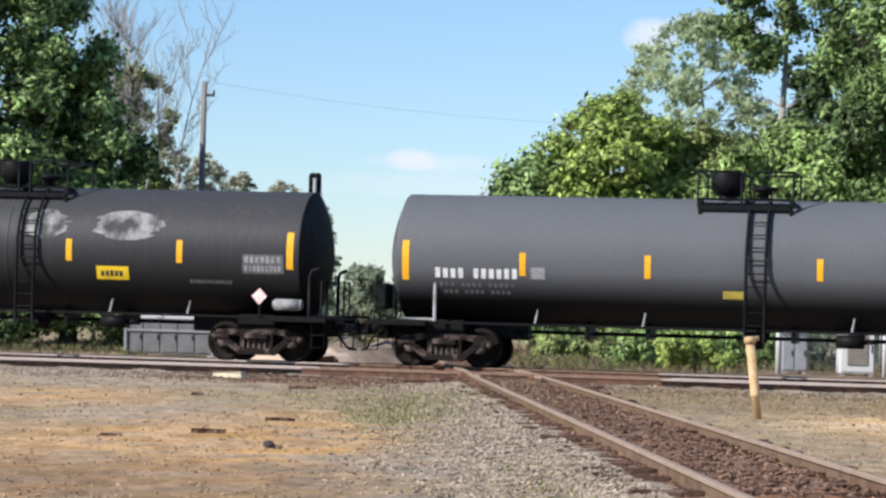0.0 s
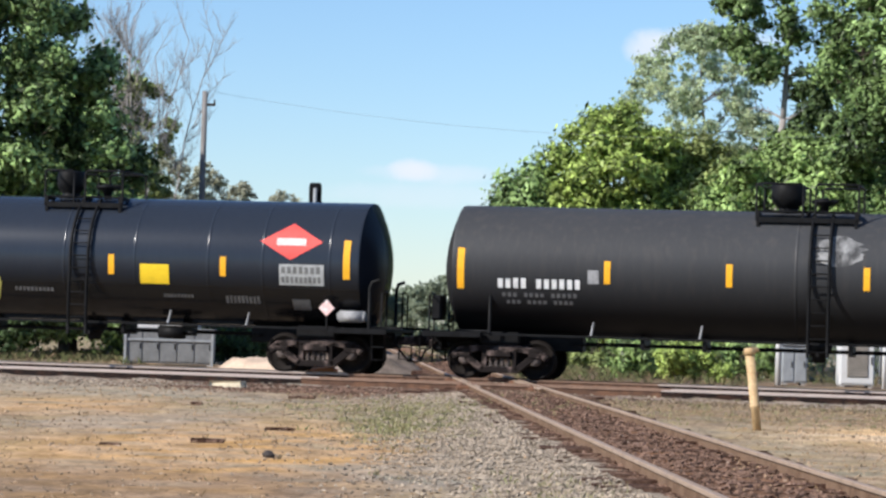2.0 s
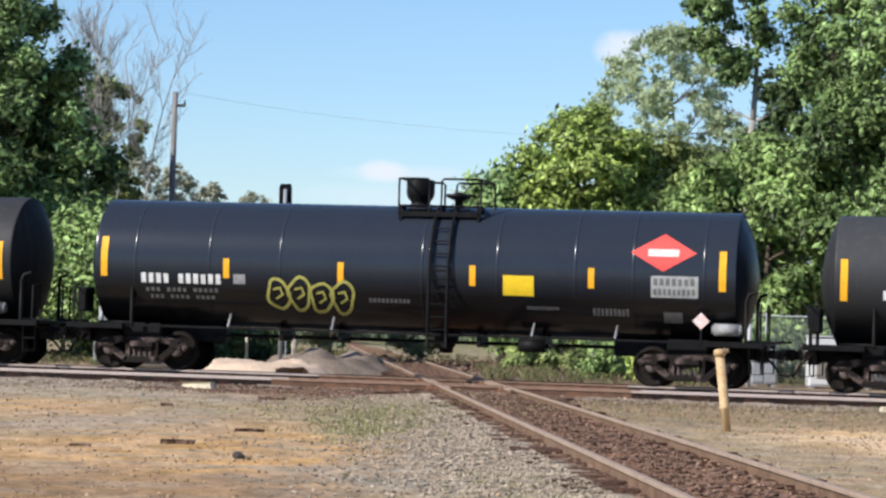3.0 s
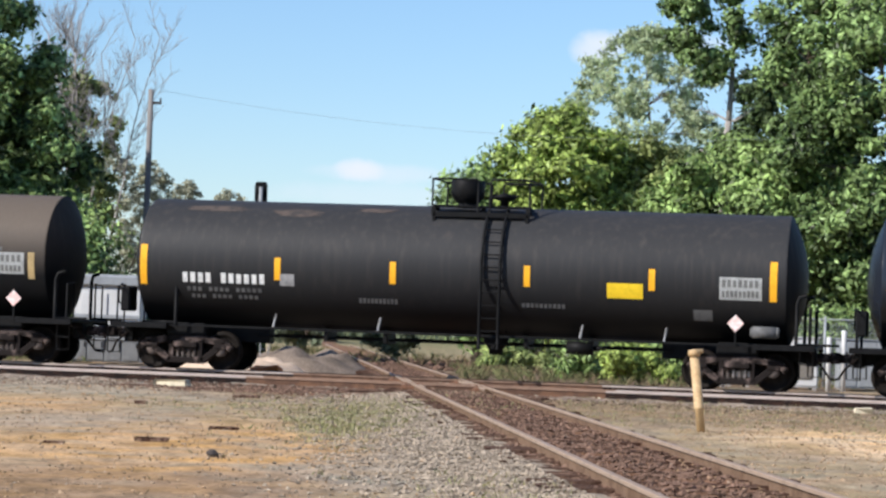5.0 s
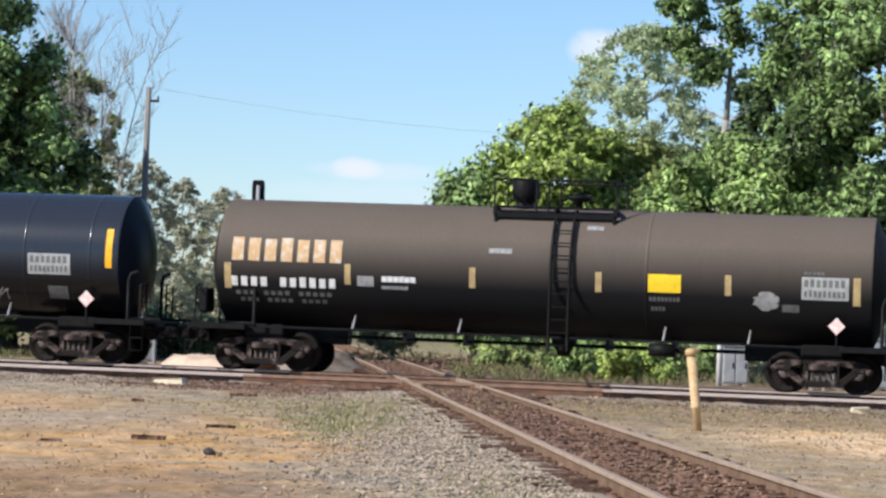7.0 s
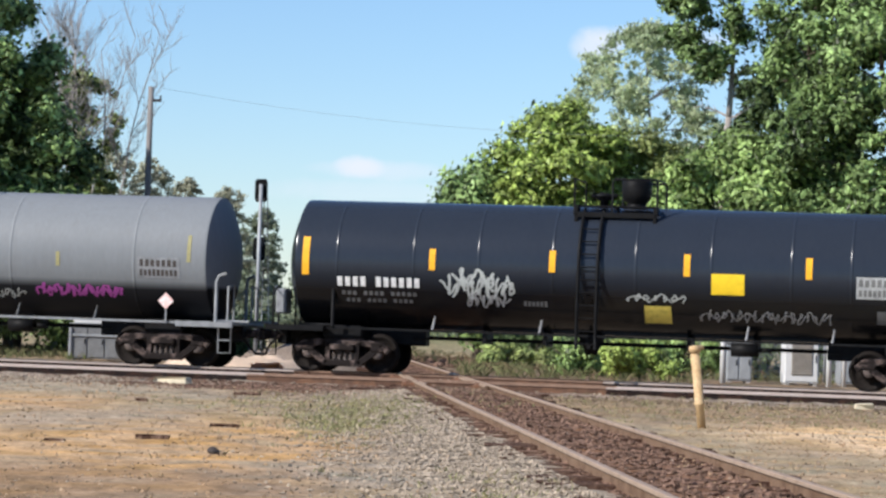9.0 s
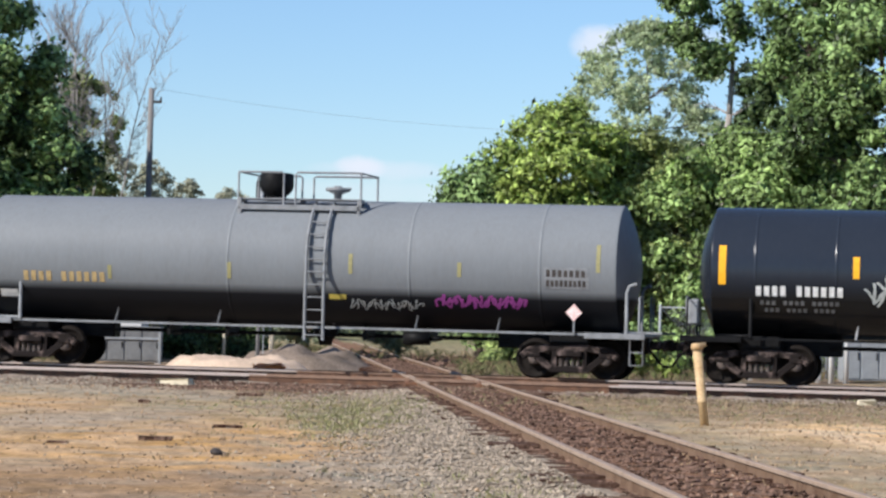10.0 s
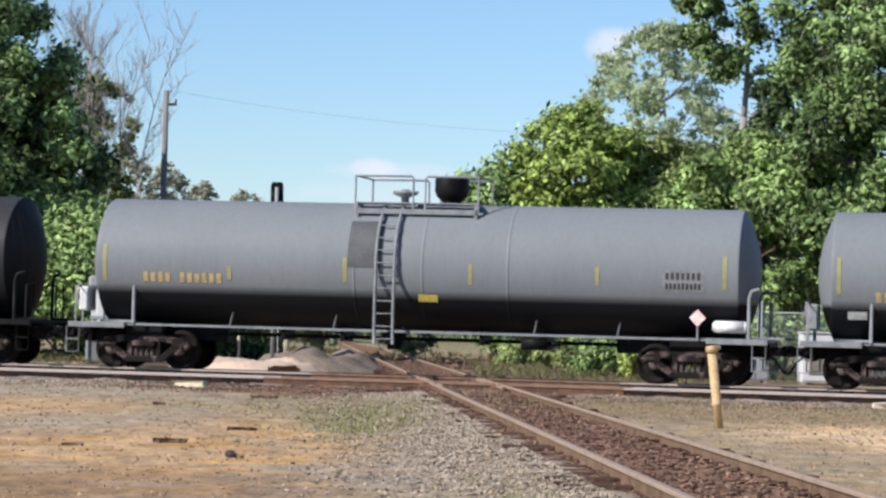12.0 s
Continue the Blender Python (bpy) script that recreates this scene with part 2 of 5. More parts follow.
def box(bm, x0, x1, y0, y1, z0, z1, bevel=0.0, m=None):
    r = bmesh.ops.create_cube(bm, size=1, matrix=(m or Matrix()) @ Matrix.Translation(((x0 + x1) / 2, (y0 + y1) / 2, (z0 + z1) / 2))
                              @ Matrix.Diagonal((x1 - x0, y1 - y0, z1 - z0, 1)))
    if bevel:
        es = list({e for v in r["verts"] for e in v.link_edges})
        bmesh.ops.bevel(bm, geom=es, offset=bevel, segments=1, affect="EDGES")
    return bm


def rod(bm, a, b, r, r2=None, seg=8):
    """A straight round bar, tapering from r to r2."""
    a, b = Vector(a), Vector(b)
    d = (b - a).normalized()
    e = d.cross(Vector((0.31, 0.87, 0.4))).normalized()
    s = e.cross(d)
    ring = [e * math.cos(2 * math.pi * k / seg) + s * math.sin(2 * math.pi * k / seg) for k in range(seg)]
    lo, hi = [bm.verts.new(a + v * r) for v in ring], [bm.verts.new(b + v * (r if r2 is None else r2)) for v in ring]
    for k in range(seg):
        bm.faces.new((lo[k], hi[k], hi[(k + 1) % seg], lo[(k + 1) % seg])).smooth = seg > 6
    bm.faces.new(lo), bm.faces.new(hi[::-1])
    return bm


def pipe(bm, pts, r, seg=6):
    """A tube swept along points."""
    pts = [Vector(p) for p in pts]
    rows, side = [], None
    for k, p in enumerate(pts):
        d = ((pts[min(k + 1, len(pts) - 1)] - pts[max(k - 1, 0)])).normalized()
        side = side or Vector((0.31, 0.87, 0.4))
        e = d.cross(side).normalized()
        side = e.cross(d).normalized()
        rows.append([bm.verts.new(p + (e * math.cos(t) + side * math.sin(t)) * r) for t in (2 * math.pi * q / seg for q in range(seg))])
    for a, b in zip(rows, rows[1:]):
        for q in range(seg):
            f = bm.faces.new((a[q], a[(q + 1) % seg], b[(q + 1) % seg], b[q]))
            f.smooth = True
    bm.faces.new(rows[0]), bm.faces.new(rows[-1][::-1])
    return bm


def lathe(bm, profile, seg=32, m=None):
    """Turn (radius, height) pairs about z."""
    m = m or Matrix()
    rings = []
    for r, z in profile:
        if r < 1e-5:
            rings.append([bm.verts.new(m @ Vector((0, 0, z)))])
        else:
            rings.append([bm.verts.new(m @ Vector((r * math.cos(2 * math.pi * k / seg), r * math.sin(2 * math.pi * k / seg), z))) for k in range(seg)])
    for a, b in zip(rings, rings[1:]):
        for k in range(seg):
            j = (k + 1) % seg
            vs = [a[k % len(a)], a[j % len(a)], b[j % len(b)], b[k % len(b)]]
            vs = list(dict.fromkeys(vs))
            if len(vs) > 2:
                f = bm.faces.new(vs)
                f.smooth = True
    bmesh.ops.recalc_face_normals(bm, faces=bm.faces)
    return bm


def B():
    return bmesh.new()


# ---- tracks ----
TRACK = pose(0, 68.2, 0, 0, 0, -11.75)      # x along the rails, y away from the camera
NEAR_TRACK = TRACK @ pose(0, -6.5, 0)
CROSS = pose(2.48, 23.6, 0, 0, 0, 92.95)    # x along the crossing track, away from the camera


def rail_mesh(length, steel="rail"):
    """A rail section with base, web and head, along x, top at z = 0."""
    sec = [(-0.07, -0.18), (0.07, -0.18), (0.07, -0.165), (0.012, -0.145), (0.012, -0.045), (0.036, -0.038), (0.036, -0.008), (0.028, 0),
           (-0.028, 0), (-0.036, -0.008), (-0.036, -0.038), (-0.012, -0.045), (-0.012, -0.145), (-0.07, -0.165)]
    bm = B()
    steps = max(1, int(length / 6))
    rows = [[bm.verts.new((length * k / steps, y, z)) for y, z in sec] for k in range(steps + 1)]
    for a, b in zip(rows, rows[1:]):
        for k in range(len(sec)):
            f = bm.faces.new((a[k], b[k], b[(k + 1) % len(sec)], a[(k + 1) % len(sec)]))
            f.material_index = 1 if k in (5, 6, 7, 8, 9) else 0
    bm.faces.new(rows[0]), bm.faces.new(rows[-1][::-1])
    bmesh.ops.recalc_face_normals(bm, faces=bm.faces)
    me = bpy.data.meshes.new("rail")
    bm.to_mesh(me)
    bm.free()
    me.materials.append(M[steel]), me.materials.append(M[{"rail_dark": "rail_top", "rail": "brown_top", "rail_rust": "rust_top"}[steel]])
    return me


def tie_mesh(seed):
    rng = random.Random(seed)
    bm = B()
    box(bm, -0.11, 0.11, -1.26 + rng.uniform(-0.08, 0.08), 1.26 + rng.uniform(-0.1, 0.1), -0.36, -0.185, 0.012)
    for v in bm.verts:
        v.co += Vector((rng.uniform(-0.012, 0.012), rng.uniform(-0.04, 0.04), rng.uniform(-0.012, 0.008)))
    me = bpy.data.meshes.new("tie")
    bm.to_mesh(me)
    bm.free()
    me.materials.append(M["tie"])
    return me


TIES = [tie_mesh(k) for k in range(5)]


def track(name, label, m, spans, tie_from, tie_to, steel="rail", rusty=None):
    ob = thing(name, label, "railway track", m, kind="structure")
    for y, x0, x1 in spans:
        stops = [x0] + [c for c in rusty or () if x0 < c < x1] + [x1]
        for a, b in zip(stops, stops[1:]):
            worn = rusty and rusty[0] <= (a + b) / 2 <= rusty[1]
            place("rail", rail_mesh(b - a, "rail_rust" if worn else steel), None, ob, "rusty brown rail" if worn else "", pose(a, y, 0))
    rng = random.Random(name)
    x, k = tie_from, 0
    while x < tie_to and k < 290:
        place("tie", TIES[rng.randrange(5)], None, ob, "", pose(x, rng.uniform(-0.08, 0.08), rng.uniform(0.03, 0.085) if steel == "rail" else 0, 0, 0, rng.uniform(-2.5, 2.5)))
        x += 0.53 + rng.uniform(-0.03, 0.03)
        k += 1
    return ob


G = 0.7535  # half the gauge between rail centres
# where the crossing rails cut the others (gaps for the flanges)
cross_at = {}
for key, tm in (("far", TRACK), ("near", NEAR_TRACK)):
    rel = CROSS.inverted() @ tm
    for y in (-G, G):
        for cy in (-G, G):
            p0, p1 = rel @ Vector((0, y, 0)), rel @ Vector((1, y, 0))
            d = p1 - p0
            s = (cy - p0.y) / d.y
            cross_at[key, y, cy] = (s, (p0 + d * s).x)


def spans_for(y, cuts, x0, x1, gap=0.06):
    out, a = [], x0
    for c in sorted(cuts):
        out.append((y, a, c - gap))
        a = c + gap
    return out + [(y, a, x1)]


far_spans = [s for y in (-G, G) for s in spans_for(y, [cross_at["far", y, c][0] for c in (-G, G)], -140, 140)]
near_spans = [s for y in (-G, G) for s in spans_for(y, [cross_at["near", y, c][0] for c in (-G, G)], -140, 140)]
cross_spans = [s for c in (-G, G) for s in spans_for(c, [cross_at[k, y, c][1] for k in ("far", "near") for y in (-G, G)], -30, 150)]
track("track_far", "railway track with polished rails on dark wooden ties", TRACK, far_spans, -32, 32, "rail_dark", rusty=(-3.0, 4.5))
track("track_near", "railway track with rusty rails on dark wooden ties", NEAR_TRACK, near_spans, -32, 32, "rail_dark", rusty=(-2.4, 5.5))
crossing = track("track_crossing", "rusty brown crossing track on weathered wooden ties", CROSS, cross_spans, -12, 98)
diamond_from, diamond_to = min(v[1] for v in cross_at.values()), max(v[1] for v in cross_at.values())
for gy in (-G + 0.13, G - 0.13):            # guard rails inside the running rails
    place("guard_rail", rail_mesh(diamond_to - diamond_from + 4.5), None, crossing, "", pose(diamond_from - 2.4, gy, -0.012))
for (key, y, cy), (s, x) in cross_at.items():    # frog castings where rails cut each other
    bm = box(B(), -0.75, 0.75, -0.24, 0.24, -0.15, -0.035, 0.03)
    box(bm, -0.5, 0.5, 0.1, 0.17, -0.06, -0.008, 0.01)
    box(bm, -0.5, 0.5, -0.17, -0.1, -0.06, -0.008, 0.01)
    part("frog_casting", bm, M["rust"], crossing, "rusty steel frog casting", pose(x, cy, 0, 0, 0, 4 if y > 0 else -4))
for k in range(16):                         # heavy timbers under the diamond
    x = diamond_from - 1.5 + k * (diamond_to - diamond_from + 3) / 15
    part("timber", box(B(), -0.14, 0.14, -2.0 - 0.2 * (k % 3), 2.0 + 0.3 * (k % 2), -0.33, -0.165, 0.015), M["tie"], crossing, "", pose(x, 0, 0, 0, 0, 6 * (k % 2)))


# ---- ground ----
def ground_material():
    m = material("gravelly_dirt", (0.345, 0.27, 0.17), 0.95, 0, 0.3, 0.7, 26, 0.6, other=(0.31, 0.232, 0.155), spec=0.03)
    n, l = m.node_tree.nodes, m.node_tree.links
    p = n["Principled BSDF"]
    src = p.inputs["Base Color"].links[0].from_socket
    co = n.new("ShaderNodeTexCoord")
    wob = n.new("ShaderNodeTexNoise")
    wob.inputs["Scale"].default_value, wob.inputs["Detail"].default_value = 0.9, 7
    l.new(co.outputs["Object"], wob.inputs["Vector"])
    speck = n.new("ShaderNodeTexVoronoi")
    speck.inputs["Scale"].default_value = 16
    l.new(co.outputs["Object"], speck.inputs["Vector"])
    sp = n.new("ShaderNodeMapRange")
    sp.inputs["To Min"].default_value, sp.inputs["To Max"].default_value = 0.75, 1.25
    sx = n.new("ShaderNodeSeparateXYZ")
    l.new(speck.outputs["Color"], sx.inputs[0]), l.new(sx.outputs[0], sp.inputs["Value"])
    # centre, reach, strength, colour of the patches of soil
    for c, r, k, col in (((0, 57, 0), (60, 6.5, 1), 0.75, (0.335, 0.278, 0.205)),
                         ((-2.6, 32.0, 0), (3.2, 9.5, 1), 0.8, (0.46, 0.29, 0.145)),
                         ((-4.6, 39.5, 0), (1.6, 4.5, 1), 0.7, (0.34, 0.265, 0.19)),
                         ((-6.6, 45.0, 0), (1.8, 5.0, 1), 0.8, (0.45, 0.29, 0.155)),
                         ((-0.9, 26.0, 0), (1.0, 3.0, 1), 0.6, (0.30, 0.235, 0.17)),
                         ((-3.2, 23.2, 0), (3.0, 4.2, 1), 0.8, (0.25, 0.165, 0.098)),
                         ((-0.4, 60.5, 0), (4.6, 8.5, 1), 0.95, (0.175, 0.088, 0.05)),
                         ((0.6, 30.56, 0), (1.5, 18.06, 1), 0.85, (0.30, 0.255, 0.195)),
                         ((-0.95, 41.8, 0), (0.9, 6.5, 1), 0.6, (0.25, 0.24, 0.115)),
                         ((7.1, 41.0, 0), (2.6, 7.0, 1), 0.95, (0.60, 0.42, 0.245)),
                         ((5.6, 51.6, 0), (5.0, 6.5, 1), 0.85, (0.25, 0.178, 0.112)),
                         ((-3.0, 104.65, 0), (16, 39.53, 1), 0.9, (0.285, 0.204, 0.135)),
                         ((6.0, 94, 0), (10, 22, 1), 0.9, (0.165, 0.115, 0.082)),
                         ((0, 604.65, 0), (2500, 430.23, 1), 0.9, (0.115, 0.139, 0.0539))):
        sub, div, ln = n.new("ShaderNodeVectorMath"), n.new("ShaderNodeVectorMath"), n.new("ShaderNodeVectorMath")
        sub.operation, div.operation, ln.operation = "SUBTRACT", "DIVIDE", "LENGTH"
        sub.inputs[1].default_value, div.inputs[1].default_value = c, r
        l.new(co.outputs["Object"], sub.inputs[0]), l.new(sub.outputs[0], div.inputs[0]), l.new(div.outputs[0], ln.inputs[0])
        add = n.new("ShaderNodeMath")
        add.operation, add.inputs[1].default_value = "MULTIPLY_ADD", 1.5
        l.new(wob.outputs["Fac"], add.inputs[0]), l.new(ln.outputs["Value"], add.inputs[2])
        rg = n.new("ShaderNodeMapRange")
        rg.inputs["From Min"].default_value, rg.inputs["From Max"].default_value = 1.4, 2.0
        rg.inputs["To Min"].default_value, rg.inputs["To Max"].default_value = k, 0
        l.new(add.outputs[0], rg.inputs["Value"])
        mx = n.new("ShaderNodeMix")
        mx.data_type = "RGBA"
        mx.inputs["B"].default_value = (*col, 1)
        l.new(rg.outputs[0], mx.inputs["Factor"]), l.new(src, mx.inputs["A"])
        src = mx.outputs["Result"]
    for tm, half, k, col in ((TRACK, 2.1, 0.8, (0.239, 0.193, 0.154)), (NEAR_TRACK, 2.0, 0.7, (0.254, 0.208, 0.169)), (CROSS, 0.75, 0.92, (0.185, 0.105, 0.068))):
        inv = tm.inverted()
        dot = n.new("ShaderNodeVectorMath")
        dot.operation = "DOT_PRODUCT"
        dot.inputs[1].default_value = inv[1][:3]
        l.new(co.outputs["Object"], dot.inputs[0])
        off, ab, ad = n.new("ShaderNodeMath"), n.new("ShaderNodeMath"), n.new("ShaderNodeMath")
        off.operation, ab.operation, ad.operation = "ADD", "ABSOLUTE", "MULTIPLY_ADD"
        off.inputs[1].default_value, ad.inputs[1].default_value = inv[1][3], 1.2
        l.new(dot.outputs["Value"], off.inputs[0]), l.new(off.outputs[0], ab.inputs[0])
        l.new(wob.outputs["Fac"], ad.inputs[0]), l.new(ab.outputs[0], ad.inputs[2])
        rg = n.new("ShaderNodeMapRange")
        rg.inputs["From Min"].default_value, rg.inputs["From Max"].default_value = half + 0.4, half + 0.8
        rg.inputs["To Min"].default_value, rg.inputs["To Max"].default_value = k, 0
        l.new(ad.outputs[0], rg.inputs["Value"])
        mx = n.new("ShaderNodeMix")
        mx.data_type = "RGBA"
        mx.inputs["B"].default_value = (*col, 1)
        l.new(rg.outputs[0], mx.inputs["Factor"]), l.new(src, mx.inputs["A"])
        src = mx.outputs["Result"]
    # damp and dusty streaks, and a warmer tint here and there
    fine = n.new("ShaderNodeTexNoise")
    fine.inputs["Scale"].default_value, fine.inputs["Detail"].default_value, fine.inputs["Roughness"].default_value = 2.6, 8, 0.68
    drag = n.new("ShaderNodeMapping")        # soil dragged along the service way
    drag.inputs["Scale"].default_value = (1, 0.4, 1)
    l.new(co.outputs["Object"], drag.inputs["Vector"]), l.new(drag.outputs[0], fine.inputs["Vector"])
    fr = n.new("ShaderNodeMapRange")
    fr.inputs["From Min"].default_value, fr.inputs["From Max"].default_value = 0.33, 0.66
    fr.inputs["To Min"].default_value, fr.inputs["To Max"].default_value = 0.70, 1.34
    l.new(fine.outputs["Fac"], fr.inputs["Value"])
    both = n.new("ShaderNodeMath")
    both.operation = "MULTIPLY"
    l.new(sp.outputs[0], both.inputs[0]), l.new(fr.outputs[0], both.inputs[1])
    hs = n.new("ShaderNodeHueSaturation")
    sat = n.new("ShaderNodeMapRange")
    sat.inputs["From Min"].default_value, sat.inputs["From Max"].default_value = 0.35, 0.65
    sat.inputs["To Min"].default_value, sat.inputs["To Max"].default_value = 0.85, 1.18
    l.new(wob.outputs["Fac"], sat.inputs["Value"]), l.new(sat.outputs[0], hs.inputs["Saturation"])
    l.new(both.outputs[0], hs.inputs["Value"]), l.new(src, hs.inputs["Color"])
    l.new(hs.outputs["Color"], p.inputs["Base Color"])
    return m


def ground_z(x, y):
    z = -0.235 + 0.03 * noise.noise((x * 0.5, y * 0.35, 3)) + 0.02 * noise.noise((x * 1.7, y * 1.7, 5))
    for m, half in ((TRACK, 1.9), (NEAR_TRACK, 1.9), (CROSS, 1.2)):
        q = m.inverted() @ Vector((x, y, 0))
        if abs(q.y) < half:
            if abs(q.y) < 0.66:
                z = max(z, -0.12 + 0.03 * noise.noise((x * 3, y * 3, 2)))
            elif m is CROSS:
                z = max(z, -0.145 + 0.03 * noise.noise((x * 2, y * 2, 2)) - 0.18 * max(0, (abs(q.y) - 0.9) / 0.3))
                continue
            z = max(z, -0.17 + 0.012 * noise.noise((x * 4, y * 4, 9)) - 0.05 * max(0, (abs(q.y) - half + 0.5) / 0.5))
    q = CROSS.inverted() @ Vector((x, y, 0))
    if 1.08 < q.y < 2.7 and q.x < 34:         # gravel heaped against the ends of the ties
        z = max(z, -0.125 - 0.07 * (q.y - 1.08) + 0.02 * noise.noise((x * 2.5, y * 2.5, 4)))
    return z


def ground():
    xs = [-3000, -900, -300, -120, -60, -40, -28] + list(np.arange(-22, 24.01, 0.3)) + [29, 40, 65, 120, 300, 900, 3000]
    ys = [-1500, -300, -80, -20, 0, 6] + list(np.arange(16, 102, 0.36)) + [107, 114,  125, 160, 220, 320, 500, 900, 1800, 4000]
    verts = [(x, y, ground_z(x, y)) for y in ys for x in xs]
    w = len(xs)
    faces = [(j * w + i, j * w + i + 1, j * w + i + 1 + w, j * w + i + w) for j in range(len(ys) - 1) for i in range(w - 1)]
    me = bpy.data.meshes.new("ground")
    me.from_pydata(verts, [], faces)
    me.polygons.foreach_set("use_smooth", [True] * len(faces))
    tagged(place("ground", me, ground_material()), "dry tan dirt with grey gravel and sparse grass", "ground", kind="structure")


ground()


def scatter(name, label, category, mat, spots, sizes, flat=0.6, seed=1):
    """Many small stones in one mesh; spots is an (n, 2) array."""
    rng = np.random.default_rng(seed)
    n = len(spots)
    octa = np.array([(1, 0, 0), (-1, 0, 0), (0, 1, 0), (0, -1, 0), (0, 0, 1), (0, 0, -1)], float)
    tri = np.array([(0, 2, 4), (2, 1, 4), (1, 3, 4), (3, 0, 4), (2, 0, 5), (1, 2, 5), (3, 1, 5), (0, 3, 5)])
    a = rng.uniform(0, 6.28, n)
    jit = octa[None] * rng.uniform(0.6, 1.2, (n, 6, 1)) + rng.normal(0, 0.22, (n, 6, 3))
    c, s = np.cos(a)[:, None], np.sin(a)[:, None]
    v = np.stack([jit[..., 0] * c - jit[..., 1] * s, jit[..., 0] * s + jit[..., 1] * c, jit[..., 2] * flat], -1) * sizes[:, None, None]
    z = np.array([ground_z(x, y) for x, y in spots]) + sizes * flat * 0.35
    v += np.stack([spots[:, 0], spots[:, 1], z], -1)[:, None]
    f = tri[None] + 6 * np.arange(n)[:, None, None]
    me = bpy.data.meshes.new(name)
    me.from_pydata(v.reshape(-1, 3).tolist(), [], f.reshape(-1, 3).tolist())
    return tagged(place(name, me, mat), label, category, kind="stuff")


rng = np.random.default_rng(7)


def on(m, u, v):
    q = np.array(m)
    return np.stack([q[0, 0] * u + q[0, 1] * v + q[0, 3], q[1, 0] * u + q[1, 1] * v + q[1, 3]], -1)


u, v = rng.uniform(-4, 78, 15000), rng.uniform(-1.0, 1.0, 15000)
scatter("ballast", "rusty brown ballast between the crossing rails", "ballast", M["brown_stone"], on(CROSS, u, v), rng.uniform(0.018, 0.045, 15000), seed=2)
u, v = rng.uniform(-4, 35, 16000), 1.1 + np.abs(rng.normal(0, 0.95, 16000))
scatter("gravel", "loose grey gravel along the crossing track", "gravel", M["stone"], on(CROSS, u, v), rng.uniform(0.012, 0.036, 16000), seed=3)
u, v = rng.uniform(-22, -4.5, 7000), -1.6 - np.abs(rng.normal(0, 1.6, 7000))
scatter("gravel", "grey gravel shoulder beside the rails", "gravel", M["stone"], on(NEAR_TRACK, u, v), rng.uniform(0.018, 0.045, 7000), seed=4)
u, v = rng.normal(-1.2, 2.6, 4200), -1.3 - np.abs(rng.normal(0, 1.9, 4200))
scatter("ballast", "rusty brown ballast round the track crossing", "ballast", M["brown_stone"], on(NEAR_TRACK, u, v), rng.uniform(0.018, 0.045, 4200), seed=20)
u, v = rng.uniform(2, 20, 6000), -1.6 - np.abs(rng.normal(0, 1.6, 6000))
scatter("gravel", "dusty brown gravel shoulder beside the rails", "gravel", M["dull_stone"], on(NEAR_TRACK, u, v), rng.uniform(0.018, 0.04, 6000), seed=8)
u, v = rng.uniform(-22, 20, 9000), rng.uniform(-7.5, 1.6, 9000)
scatter("ballast", "grey-brown ballast between the parallel tracks", "ballast", M["stone"], on(TRACK, u, v), rng.uniform(0.02, 0.05, 9000), seed=5)
d = 19 + 40 * rng.uniform(0, 1, 1500) ** 1.35
a = rng.uniform(-0.185, 0.03, 1500)
scatter("soil_clod", "small crumbled clods of tan soil on the dirt", "soil", M["clod"], np.stack([a * d, d], -1), rng.uniform(0.010, 0.026, 1500) * (0.6 + d / 60), flat=0.75, seed=16)
d = 19 + 40 * rng.uniform(0, 1, 1100) ** 1.35
a = rng.uniform(-0.185, 0.02, 1100)
scatter("pebble", "grey-brown pebbles pressed into the dirt", "pebbles", M["dull_stone"], np.stack([a * d, d], -1), rng.uniform(0.009, 0.022, 1100) * (0.6 + d / 60), seed=17)
d = rng.uniform(24, 58, 1500)
a = rng.uniform(0.09, 0.19, 1500)
scatter("soil_clod", "small clods of tan soil beside the rails", "soil", M["clod"], np.stack([a * d, d], -1), rng.uniform(0.010, 0.024, 1500) * (0.6 + d / 60), flat=0.75, seed=18)
u, v = rng.uniform(72, 100, 2600), rng.normal(-4.5, 3.2, 2600)
scatter("rubble", "brown rubble and broken stone behind the tracks", "rubble", M["brown_stone"], on(CROSS, u, v), rng.uniform(0.03, 0.16, 2600), seed=19)
sx, sy = rng.uniform(-7, 8, 1400), rng.uniform(19, 58, 1400)
scatter("pebble", "scattered pebbles on the dry dirt", "pebbles", M["stone"], np.stack([sx, sy], -1), rng.uniform(0.008, 0.022, 1400), seed=6)


